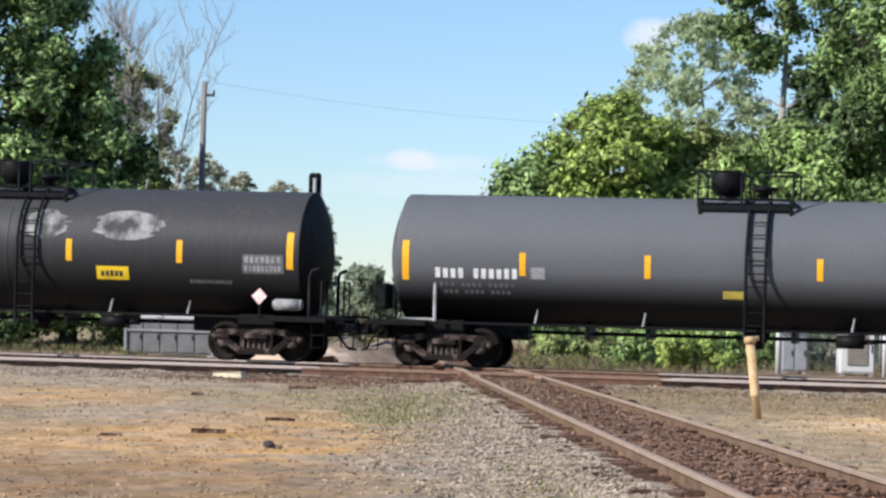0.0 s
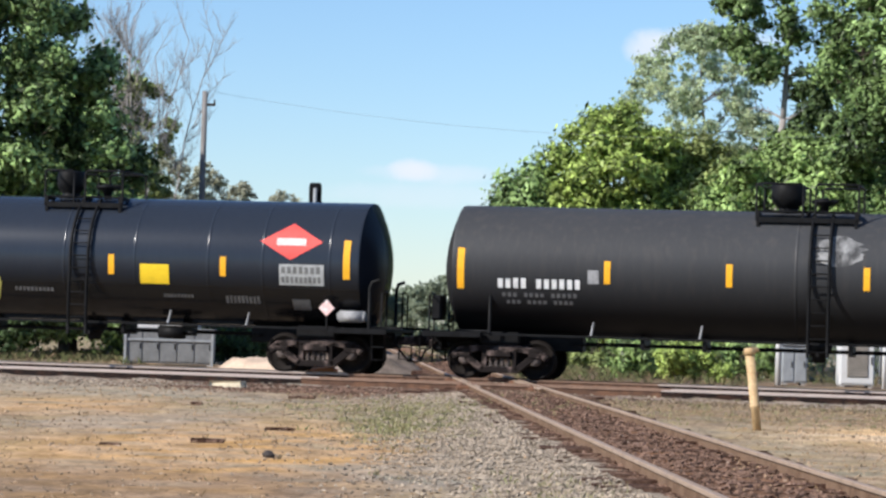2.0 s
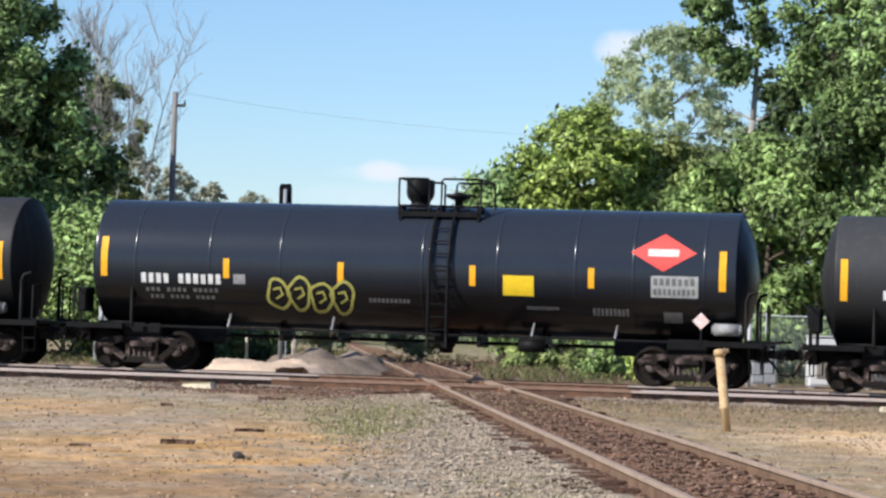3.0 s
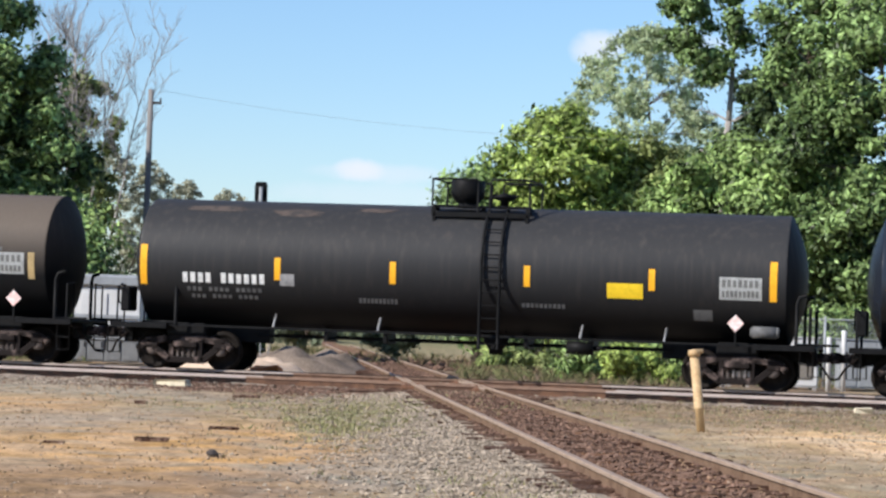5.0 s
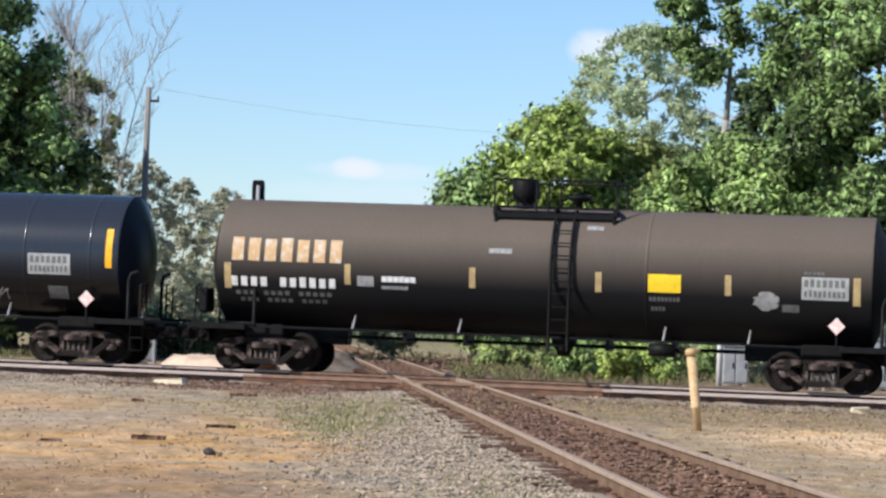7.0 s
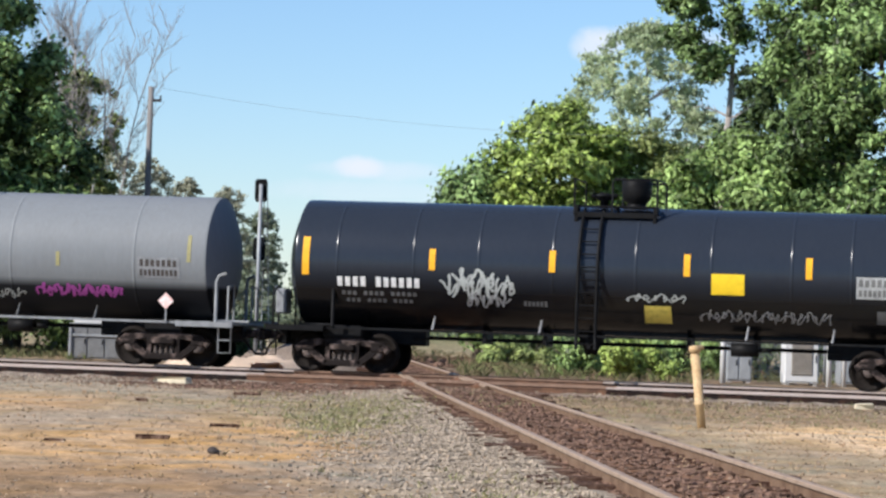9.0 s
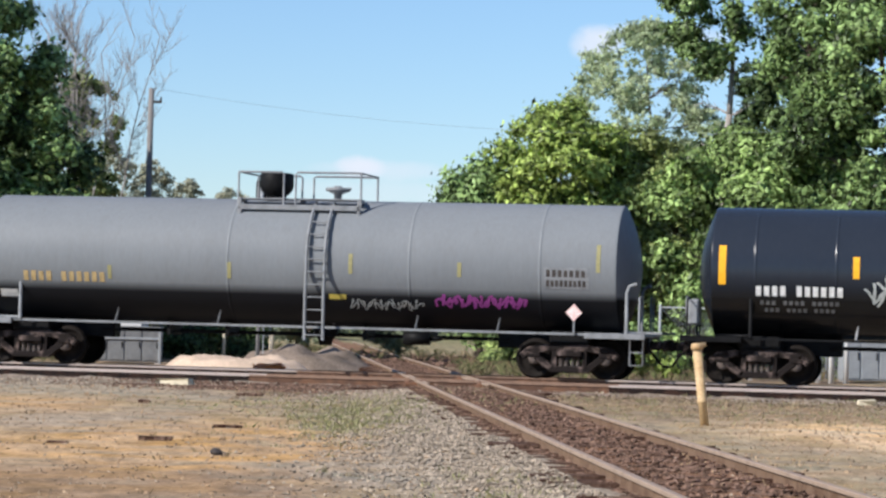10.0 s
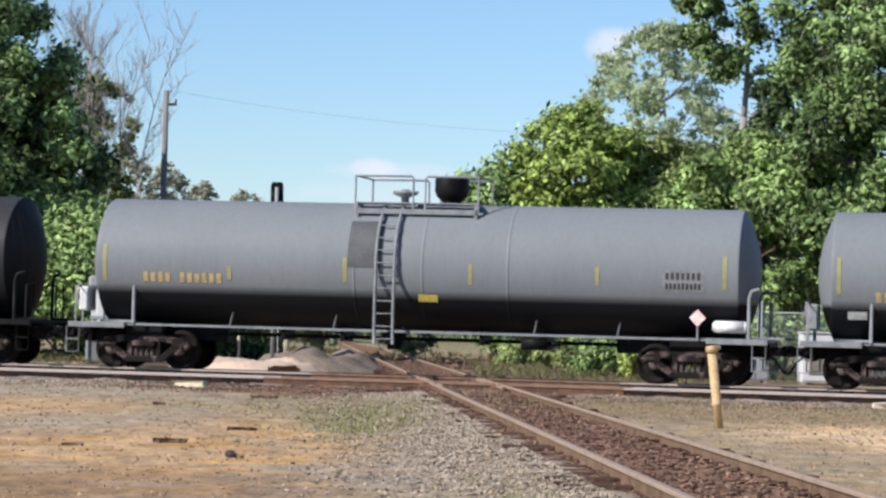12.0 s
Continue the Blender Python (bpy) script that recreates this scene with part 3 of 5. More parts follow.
def grass(label, mat, spots, height, seed):
    r = np.random.default_rng(seed)
    n, k = len(spots), 7
    base = np.repeat(spots, k, 0) + r.normal(0, 0.06, (n * k, 2))
    z = np.repeat(np.array([ground_z(x, y) for x, y in spots]), k)
    a, h = r.uniform(0, 6.28, n * k), height * r.uniform(0.4, 1.2, n * k)
    d = np.stack([np.cos(a), np.sin(a)], -1)
    lean = r.normal(0, 0.45, (n * k, 2)) * h[:, None]
    w = 0.006
    p0 = np.concatenate([base - d * w, z[:, None]], 1)
    p1 = np.concatenate([base + d * w, z[:, None]], 1)
    p2 = np.concatenate([base + lean * 0.4 + d * w * 0.8, (z + h * 0.6)[:, None]], 1)
    p3 = np.concatenate([base + lean, (z + h)[:, None]], 1)
    v = np.stack([p0, p1, p2, p3], 1).reshape(-1, 3)
    i = 4 * np.arange(n * k)
    f = np.concatenate([np.stack([i, i + 1, i + 2], 1), np.stack([i, i + 2, i + 3], 1)])
    me = bpy.data.meshes.new("grass")
    me.from_pydata(v.tolist(), [], f.tolist())
    return tagged(place("grass", me, mat), label, "grass", kind="stuff")


gs = np.concatenate([rng.normal((-1.0, 42.5), (0.55, 4.6), (480, 2)), rng.normal((-1.2, 48.5), (1.3, 3.6), (260, 2)), rng.normal((0.6, 22.92), (0.4, 2.08), (50, 2))])
grass("short green grass growing through the gravel", M["grass"], gs, 0.065, 11)
gs = np.concatenate([rng.uniform((2.5, 45.84), (11, 59.72), (420, 2)), rng.uniform((-7, 19.44), (0, 55.56), (60, 2)), rng.uniform((4, 27.78), (9, 44.44), (60, 2))])
grass("dry straw-coloured grass on the dirt", M["straw"], gs, 0.055, 12)
gs = rng.uniform((2.5, 44), (11, 60), (380, 2))
grass("low olive grass on the dirt", M["grass"], gs, 0.06, 15)
gs = np.concatenate([rng.uniform((1, 87), (16, 104.16), (900, 2)), rng.uniform((1, 75), (8, 87), (160, 2)), rng.uniform((-16, 83.34), (-10, 108.34), (500, 2))])
grass("brown-green weeds behind the tracks", M["weeds"], gs, 0.26, 13)
gs = np.concatenate([rng.uniform((-3, 97.67), (10, 145.35), (260, 2)), rng.uniform((-12, 110.47), (-5, 145.35), (500, 2))])
grass("dry brown weeds beyond the tracks", M["weeds"], gs, 0.3, 14)


# ---- tank cars ----
R, ZC, HALF, HEAD = 1.53, 2.61, 7.93, 0.42


def on_tank(u, z, lift=0.008):
    """A point of the tank's near side at the length u and height z."""
    c = max(-1, min(1, (z - ZC) / R))
    a = math.asin(c)
    return Vector((u, -(R + lift) * math.cos(a), ZC + (R + lift) * c))


def patch(bm, rows, nu=3, lift=0.008):
    """A thin marking that follows the tank: rows of z, u0, u1."""
    vs = [[bm.verts.new(on_tank(a + (b - a) * k / nu, z, lift)) for k in range(nu + 1)] for z, a, b in rows]
    for r0, r1 in zip(vs, vs[1:]):
        for k in range(nu):
            bm.faces.new((r0[k], r0[k + 1], r1[k + 1], r1[k]))
    return bm


def panel(bm, u0, u1, z0, z1, lift=0.008):
    n = max(1, int((z1 - z0) / 0.12) + 1)
    return patch(bm, [(z0 + (z1 - z0) * k / n, u0, u1) for k in range(n + 1)], 1, lift)


def writing(bm, u0, u1, z0, z1, count, rng, gap=0.3, lift=0.009, skip=()):
    """Unreadable writing: a plain bar for each character."""
    w = (u1 - u0) / count
    for k in range(count):
        if k in skip:
            continue
        panel(bm, u0 + w * k, u0 + w * (k + 1 - gap), z0, z1 - rng.uniform(0, 0.1) * (z1 - z0), lift)
    return bm


def stroke(bm, pts, width, lift=0.008):
    """A sprayed line along (u, z) points."""
    fine = [pts[0]]
    for a, b in zip(pts, pts[1:]):
        n = max(1, math.ceil(math.hypot(b[0] - a[0], b[1] - a[1]) / 0.09))
        fine += [(a[0] + (b[0] - a[0]) * k / n, a[1] + (b[1] - a[1]) * k / n) for k in range(1, n + 1)]
    pts = fine
    for k, (a, b) in enumerate(zip(pts, pts[1:])):
        d = Vector((b[0] - a[0], b[1] - a[1]))
        if d.length < 1e-4:
            continue
        q = Vector((-d.y, d.x)).normalized() * width / 2
        e = d.normalized() * width * 0.3
        vs = [(a[0] + q.x - e.x, a[1] + q.y - e.y), (a[0] - q.x - e.x, a[1] - q.y - e.y), (b[0] - q.x + e.x, b[1] - q.y + e.y), (b[0] + q.x + e.x, b[1] + q.y + e.y)]
        bm.faces.new([bm.verts.new(on_tank(u, z, lift + 0.0006 * (k % 4))) for u, z in vs])
    return bm


def scrawl(bm, u0, u1, z0, z1, count, rng, width=0.05, slant=0.15):
    """A loose sprayed line of uneven loops."""
    n = count * 16
    p, q = rng.uniform(0, 6), rng.uniform(0, 6)
    pts = []
    for k in range(n + 1):
        t = k / n
        a = 2 * math.pi * count * t
        x = u0 + (u1 - u0) * t + (u1 - u0) / count * 0.55 * math.cos(a + p) * (0.6 + 0.4 * math.sin(2.7 * a + q))
        z = (z0 + z1) / 2 + (z1 - z0) * 0.5 * math.sin(a * 1.37 + q) * (0.65 + 0.35 * math.sin(0.83 * a + p))
        pts.append((x + slant * (z - z0), z))
    stroke(bm, pts, width)
    return bm


def tank_shell():
    """The shell with domed heads, along x."""
    edge = [(R - 0.006, HALF + 0.012), (R, HALF - 0.012)]
    side = [(R, HALF - 0.05), (R, 2.5)]
    half = edge + side
    return lathe(B(), [(r, -h) for r, h in half] + half[::-1], 80, pose(0, 0, ZC, 0, 90, 0))


def tank_head(s):
    """One shallow dished head, at the end s."""
    dome = [(R * k / 10, s * (HALF + HEAD * (1 - (k / 10) ** 2))) for k in range(10)] + [(R * 0.97, s * (HALF + 0.035)), (R - 0.008, s * (HALF + 0.010))]
    return lathe(B(), dome, 80, pose(0, 0, ZC, 0, 90, 0))


def seam_band(u, w=0.045):
    return lathe(B(), [(R - 0.01, u - w), (R + 0.002, u - w * 0.8), (R + 0.002, u + w * 0.8), (R - 0.01, u + w)], 80, pose(0, 0, ZC, 0, 90, 0))


def wheelset_mesh():
    """Axle with two dished, flanged wheels, about the origin; axle along y."""
    bm = B()
    turn = pose(0, 0, 0, 90, 0, 0)
    rod(bm, (0, -1.0, 0), (0, 1.0, 0), 0.08, seg=14)
    for s in (-1, 1):
        prof = [(0.0, 0.10), (0.13, 0.10), (0.15, 0.05), (0.36, 0.0), (0.385, 0.055), (0.455, 0.06), (0.457, -0.03), (0.485, -0.05), (0.485, -0.075),
                (0.40, -0.075), (0.37, -0.03), (0.15, 0.0), (0.13, -0.08), (0, -0.08)]
        prof = [(r, 0.75 + h) for r, h in prof]
        lathe(bm, prof, 28, pose(0, 0, 0, 90 if s < 0 else -90, 0, 0))
        for k in range(6):  # holes in the wheel plate show the turn
            a = k * math.pi / 3
            rod(bm, (0.26 * math.cos(a), s * 0.72, 0.26 * math.sin(a)), (0.26 * math.cos(a), s * 0.79, 0.26 * math.sin(a)), 0.03, seg=6)
    me = bpy.data.meshes.new("wheelset")
    bm.to_mesh(me)
    bm.free()
    me.materials.append(M["wheel"])
    return me


def side_frame_mesh():
    """A cast truck side frame in the xz plane with its windows, springs and bearing boxes."""
    bm = B()
    y0, y1 = -0.08, 0.08
    # upper and lower members as bent bars
    top = [(-1.12, 0.52), (-0.95, 0.66), (-0.45, 0.72), (0.45, 0.72), (0.95, 0.66), (1.12, 0.52)]
    low = [(-0.78, 0.50), (-0.42, 0.22), (0.42, 0.22), (0.78, 0.50)]
    for pts, r in ((top, 0.085), (low, 0.08)):
        for (ax, az), (bx, bz) in zip(pts, pts[1:]):
            d = Vector((bx - ax, 0, bz - az))
            m = Matrix.Translation(((ax + bx) / 2, 0, (az + bz) / 2)) @ pose(0, 0, 0, 0, -math.degrees(math.atan2(d.z, d.x)), 0)
            box(bm, -d.length / 2 - 0.04, d.length / 2 + 0.04, y0, y1, -r, r, 0.02, m)
    for x in (-0.36, 0.36):
        box(bm, x - 0.06, x + 0.06, y0, y1, 0.25, 0.70, 0.015)
    box(bm, -0.3, 0.3, -0.16, 0.16, 0.52, 0.68, 0.02)   # bolster end
    for x in (-0.85, 0.85):                # bearing adapter and cap
        box(bm, x - 0.15, x + 0.15, -0.1, 0.1, 0.5, 0.62, 0.02)
    me = bpy.data.meshes.new("side_frame")
    bm.to_mesh(me)
    bm.free()
    me.materials.append(M["truck"])
    return me


def simple_mesh(name, bm, mat):
    me = bpy.data.meshes.new(name)
    bm.to_mesh(me)
    bm.free()
    me.materials.append(mat)
    return me


WHEELSET, SIDE_FRAME = wheelset_mesh(), side_frame_mesh()
_b = box(B(), -0.22, 0.22, -1.0, 1.0, 0.46, 0.74, 0.04)
BOLSTER = simple_mesh("bolster", _b, M["truck"])
_b = B()
for _x in (-0.42, 0.42):
    box(_b, _x - 0.06, _x + 0.06, -0.9, 0.9, 0.36, 0.5, 0.02)
    for _y in (-0.75, 0.75):
        box(_b, _x * 1.02 - 0.05, _x * 1.02 + 0.05, _y - 0.06, _y + 0.06, 0.28, 0.6, 0.02)
BRAKE_BEAM = simple_mesh("brake_beam", _b, M["truck"])
_b = lathe(B(), [(0, -0.19), (0.07, -0.19), (0.075, -0.17), (0.115, -0.165), (0.13, -0.14), (0.13, 0.06), (0, 0.06)], 16, pose(0, 0, 0.457, -90, 0, 0) @ pose(0, 0, 0, 180, 0, 0))
BEARING_CAP = simple_mesh("bearing_cap", _b, M["cap_steel"])
_b = B()
for _k in range(5):
    bmesh.ops.create_cone(_b, cap_ends=True, segments=10, radius1=0.055, radius2=0.055, depth=0.025, matrix=pose(0, 0, 0.30 + 0.045 * _k))
SPRING = simple_mesh("spring", _b, M["cap_steel"])
WHEELSETS = []


def truck(car, x):
    """Bogie: an empty part with side frames, bolster and two turning wheelsets."""
    tr = new("truck")
    tr.parent, tr.matrix_basis = car, pose(x, 0, 0)
    for y, rz in ((-1.0, 0), (1.0, 180)):
        place("side_frame", SIDE_FRAME, None, tr, "", pose(0, y, 0, 0, 0, rz))
        for sx in (-0.2, -0.07, 0.07, 0.2):
            place("spring", SPRING, None, tr, "", pose(sx, y, 0))
        for bx in (-0.85, 0.85):
            place("bearing_cap", BEARING_CAP, None, tr, "dusty grey bearing cap", pose(bx, y, 0, 0, 0, rz))
    place("bolster", BOLSTER, None, tr)
    place("brake_beam", BRAKE_BEAM, None, tr)
    for wx in (-0.85, 0.85):
        w = place("wheelset", WHEELSET, None, tr, "", pose(wx, 0, 0.457))
        WHEELSETS.append((w, wx))
    return tr


def ladder(car, u, mat, drop=0.75):
    """Side ladder that follows the tank from the walkway down past the sill."""
    angs = [math.radians(a) for a in (62, 48, 34, 20, 6, -8)]
    pts = [(-(R + 0.10) * math.cos(a), ZC + (R + 0.10) * math.sin(a)) for a in angs] + [(-(R + 0.12), 1.9), (-(R + 0.1), 1.1), (-(R + 0.08), drop)]
    ld = part("ladder", pipe(B(), [(u - 0.23, y, z) for y, z in pts], 0.042), mat, car)
    part("stile", pipe(B(), [(u + 0.23, y, z) for y, z in pts], 0.042), mat, ld)
    z = drop + 0.12
    while z < 3.95:
        if z > ZC:
            a = math.asin(min(1, (z - ZC) / (R + 0.1)))
            y = -(R + 0.1) * math.cos(a)
        else:
            y = -(R + 0.115)
        part("rung", rod(B(), (u - 0.23, y, z), (u + 0.23, y, z), 0.017, seg=6), mat, ld)
        z += 0.30
    for zz in (1.15, 2.4, 3.4):
        p = on_tank(u, zz, 0)
        for s in (-0.23, 0.23):
            part("standoff", rod(B(), (u + s, p.y, p.z), (u + s, p.y - 0.12, p.z), 0.02, seg=6), mat, ld)
    return ld


def walkway(car, a, b, dome, dish, lad, mat, dome_mat, r=0.42):
    """Top platform with its grating, handrails, the valve housing and a manway dish."""
    y0, y1, z = -1.0, 0.8, 3.90
    deck = part("walkway", box(B(), a, b, y0 + 0.05, y0 + 0.42, z + 0.2, z + 0.24, 0.01), mat, car)
    part("deck_board", box(B(), a, b, y1 - 0.42, y1 - 0.05, z + 0.2, z + 0.24, 0.01), mat, deck)
    for y in (y0, y1):
        part("beam", box(B(), a, b, y - 0.03, y + 0.03, z - 0.05, z + 0.08, 0.01), mat, deck)
        for x in (a + 0.05, b - 0.05):
            part("strut", box(B(), x - 0.04, x + 0.04, y - 0.03, y + 0.03, z - 0.18, z + 0.24, 0.008), mat, deck)
    for x in (a + 0.03, (a + b) / 2, b - 0.03):
        part("cross_bar", box(B(), x - 0.025, x + 0.025, y0, y1, z + 0.14, z + 0.2), mat, deck)
    top = 4.76
    gaps = (dome + 0.45, dome + 0.75) if lad > dome else (dome - 0.75, dome - 0.45)
    for y in (y0, y1):
        for x0, x1 in ((a, gaps[0]), (gaps[1], b)):
            if x1 - x0 < 0.7:
                continue
            part("handrail", pipe(B(), [(x0, y, z), (x0, y, top - 0.05), (x0 + 0.05, y, top), (x1 - 0.05, y, top), (x1, y, top - 0.05), (x1, y, z)], 0.027), mat, car)
    for x in (a, b):
        part("handrail", pipe(B(), [(x, y0, z), (x, y0, top), (x, y1, top), (x, y1, z)], 0.027), mat, car)
    bm = lathe(B(), [(0.0, 4.06), (0.36, 4.06), (0.37, 4.12), (0.22, 4.2), (r * 0.66, 4.25), (r * 0.9, 4.34), (r, 4.45), (r, 4.74), (r * 0.95, 4.78), (r * 0.5, 4.80), (0, 4.80)], 24, pose(dome, 0, 0))
    part("valve_housing", bm, dome_mat, car)
    bm = lathe(B(), [(0, 4.08), (0.1, 4.08), (0.1, 4.3), (0.3, 4.38), (0.32, 4.42), (0.12, 4.46), (0.10, 4.5), (0, 4.5)], 20, pose(dish, 0.1, 0))
    rod(bm, (dish - 0.3, 0.1, 4.44), (dish + 0.34, 0.1, 4.44), 0.03, seg=6)
    part("manway_cover", bm, mat, car)


def end_gear(car, s, mat, post_u, post_mat):
    """What stands at one end: deck, stub sill, coupler, grab irons, steps."""
    bm = B()
    lo, hi = (7.2, 8.66)
    if s < 0:
        lo, hi = -hi, -lo
    box(bm, lo, hi, -1.42, 1.42, 1.02, 1.09, 0.015)
    box(bm, lo, hi, -1.45, -1.38, 0.96, 1.1, 0.01)
    box(bm, lo, hi, 1.38, 1.45, 0.96, 1.1, 0.01)
    part("end_platform", bm, mat, car)
    bm = B()
    a, b = (4.9, 8.55) if s > 0 else (-8.55, -4.9)
    box(bm, a, b, -0.26, 0.26, 0.68, 1.06, 0.03)
    box(bm, (8.35 if s > 0 else -8.62), (8.62 if s > 0 else -8.35), -0.42, 0.42, 0.62, 1.08, 0.04)
    box(bm, s * 6.8 - 0.5, s * 6.8 + 0.5, -1.1, 1.1, 0.8, 1.12, 0.05)   # body bolster
    part("stub_sill", bm, M["black"], car)
    bm = B()
    c0, c1 = (8.6, 9.15) if s > 0 else (-9.15, -8.6)
    box(bm, c0, c1, -0.09, 0.09, 0.72, 0.94, 0.03)
    box(bm, s * 9.05 - 0.14, s * 9.05 + 0.14, -0.19, 0.14, 0.70, 0.97, 0.05)
    pipe(bm, [(s * 8.5, -0.45, 0.85), (s * 8.78, -0.5, 0.6), (s * 8.95, -0.3, 0.35), (s * 9.1, -0.1, 0.33)], 0.03)    # air hose
    pipe(bm, [(s * 8.5, -1.25, 1.0), (s * 8.6, -1.0, 0.9), (s * 8.6, -0.2, 0.92)], 0.02)     # cut lever
    part("coupler", bm, M["truck"], car)
    for y in (-1.36, 1.36):
        pu = s * post_u
        part("grab_iron", pipe(B(), [(pu, y, 1.08), (pu, y, 2.05), (pu + s * 0.05, y * 0.985, 2.2), (pu + s * 0.22, y * 0.95, 2.26)], 0.045, 8), post_mat, car)
        part("grab_foot", pipe(B(), [(pu, y, 1.12), (pu + s * 0.85, y, 1.12)], 0.035, 6), post_mat, car)
        part("end_rail", pipe(B(), [(s * 8.5, y, 1.08), (s * 8.5, y, 1.95), (s * 8.5, y * 0.6, 2.0), (s * 8.5, y * 0.6, 1.08)], 0.024), mat, car)
        st = part("step", pipe(B(), [(s * 8.5 - 0.2, y * 1.04, 1.0), (s * 8.5 - 0.2, y * 1.04, 0.36), (s * 8.5 + 0.12, y * 1.04, 0.36), (s * 8.5 + 0.12, y * 1.04, 1.0)], 0.022), mat, car)
        part("tread", box(B(), s * 8.5 - 0.2, s * 8.5 + 0.12, y * 1.04 - 0.04, y * 1.04 + 0.04, 0.65, 0.68), mat, st)


STRIPES = ((-7.63, 2.2, 3.15), (-4.45, 2.26, 2.74), (-1.47, 2.26, 2.74), (1.75, 2.25, 2.74), (4.7, 2.25, 2.74), (7.7, 2.2, 3.12))


def tank_car(spec):
    rng = random.Random(spec["seed"])
    car = thing("tank_car", spec["label"], "tank car", group="tank cars of the train")
    rail_m, lad_m = spec["rail_mat"], spec["ladder_mat"]
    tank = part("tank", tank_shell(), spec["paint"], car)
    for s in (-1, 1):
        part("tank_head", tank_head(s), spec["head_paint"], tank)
    for x in spec.get("seams", ()):
        part("seam_band", seam_band(x), spec["paint"], car)
    for s in (-1, 1):
        end_gear(car, s, rail_m, 8.2 if s > 0 else 7.0, spec.get("post_mat", rail_m))
        truck(car, s * 6.8)
    bm = B()
    for y in (-1.32, 1.32):                # long side rail and its brackets
        box(bm, -7.25, 7.25, y - 0.03, y + 0.03, 1.03, 1.085)
    part("side_rail", bm, rail_m, car)
    for x in spec.get("brackets", (-4.5, -1.88, 3.08, 5.1)):
        for y in (-1, 1):
            bm = B()
            pipe(bm, [(x - 0.03, y * 1.32, 1.06), (x + 0.02, y * 1.22, 1.40)], 0.03)
            part("bracket", bm, spec.get("bracket_mat", M["dim_white"]), car)
    bm = B()                               # bottom outlet and brake rigging
    lathe(bm, [(0, 0.62), (0.16, 0.62), (0.18, 0.75), (0.30, 0.9), (0.34, 1.12), (0, 1.12)], 16, pose(spec["ladder"] - 0.15, 0, 0))
    rod(bm, (spec["ladder"] - 0.15, -0.5, 0.8), (spec["ladder"] - 0.15, 0.5, 0.8), 0.05)
    part("outlet_valve", bm, M["black"], car)
    bm = B()
    for x in (-3.4, -1.9, 1.6, 3.2):
        box(bm, x - 0.05, x + 0.05, -0.5, 0.5, 0.78, 1.12, 0.01)
    rod(bm, (-5.2, -0.3, 0.86), (5.2, -0.3, 0.86), 0.025, seg=6)
    rod(bm, (-5.2, 0.45, 0.9), (5.2, 0.45, 0.9), 0.03, seg=6)
    part("brake_rod", bm, M["black"], car)
    bu = spec.get("cylinder", 3.0)
    bm = B()
    rod(bm, (bu - 0.35, -0.7, 0.86), (bu + 0.3, -0.7, 0.86), 0.16, seg=14)
    rod(bm, (bu + 0.3, -0.7, 0.86), (bu + 0.6, -0.7, 0.86), 0.05, seg=8)
    part("brake_cylinder", bm, M["black"], car)
    ladder(car, spec["ladder"], lad_m)
    walkway(car, *spec["walk"], spec["dome"], spec["dish"], spec["ladder"], lad_m, spec.get("dome_mat", M["black"]), spec.get("dome_r", 0.42))
    for k, (x, z0, z1) in enumerate(spec.get("stripes", STRIPES)):
        w = spec.get("thin", 0.085 if k in (0, 5) else 0.075)
        part("reflector", panel(B(), x - w, x + w, z0, z1), spec.get("stripe_mat", M["amber"]), car)
    if "tank_vessel" in spec:              # air reservoir at the end
        x0, x1, mt = spec["tank_vessel"]
        bm = B()
        rod(bm, (x0 + 0.06, -1.30, 1.37), (x1 - 0.06, -1.30, 1.37), 0.14, seg=16)
        rod(bm, (x0, -1.30, 1.37), (x0 + 0.06, -1.30, 1.37), 0.09, 0.14, seg=16)
        rod(bm, (x1 - 0.06, -1.30, 1.37), (x1, -1.30, 1.37), 0.14, 0.09, seg=16)
        part("air_reservoir", bm, mt, car, "white air reservoir")
    bm = B()                               # hazard placard on its holder
    px, pz, ps = spec.get("placard", 6.95), 1.56, 0.2
    vs = [bm.verts.new((px + a * ps, -1.44, pz + b * ps)) for a, b in ((0, -1), (1, 0), (0, 1), (-1, 0))]
    f = bm.faces.new(vs)
    ex = bmesh.ops.extrude_face_region(bm, geom=[f])
    for e in ex["geom"]:
        if isinstance(e, bmesh.types.BMVert):
            e.co.y += 0.02
    part("placard", bm, M["pink"], car, "faded diamond hazard placard")
    bm = box(B(), px - 0.02, px + 0.02, -1.42, -1.38, 1.05, 1.62)
    part("placard_holder", bm, rail_m, car)
    bm = B()                               # hand brake housing at the rear end
    box(bm, -8.5, -8.25, -1.15, -0.55, 1.35, 1.95, 0.04)
    lathe(bm, [(0.26, -0.02), (0.28, 0), (0.26, 0.02), (0.24, 0), (0.26, -0.02)], 20, pose(-8.56, -0.85, 1.75, 0, 90, 0))
    part("hand_brake", bm, spec.get("brake_mat", rail_m), car)
    for name, mat, label, build in spec["marks"]:
        bm = B()
        build(bm, rng)
        mark = part(name, bm, mat, car, label)
        if "writing" in name or "stencil" in name or name in ("reporting_mark", "sprayed_scrawl", "side_mark"):
            tagged(mark, kind="stuff")
    return car


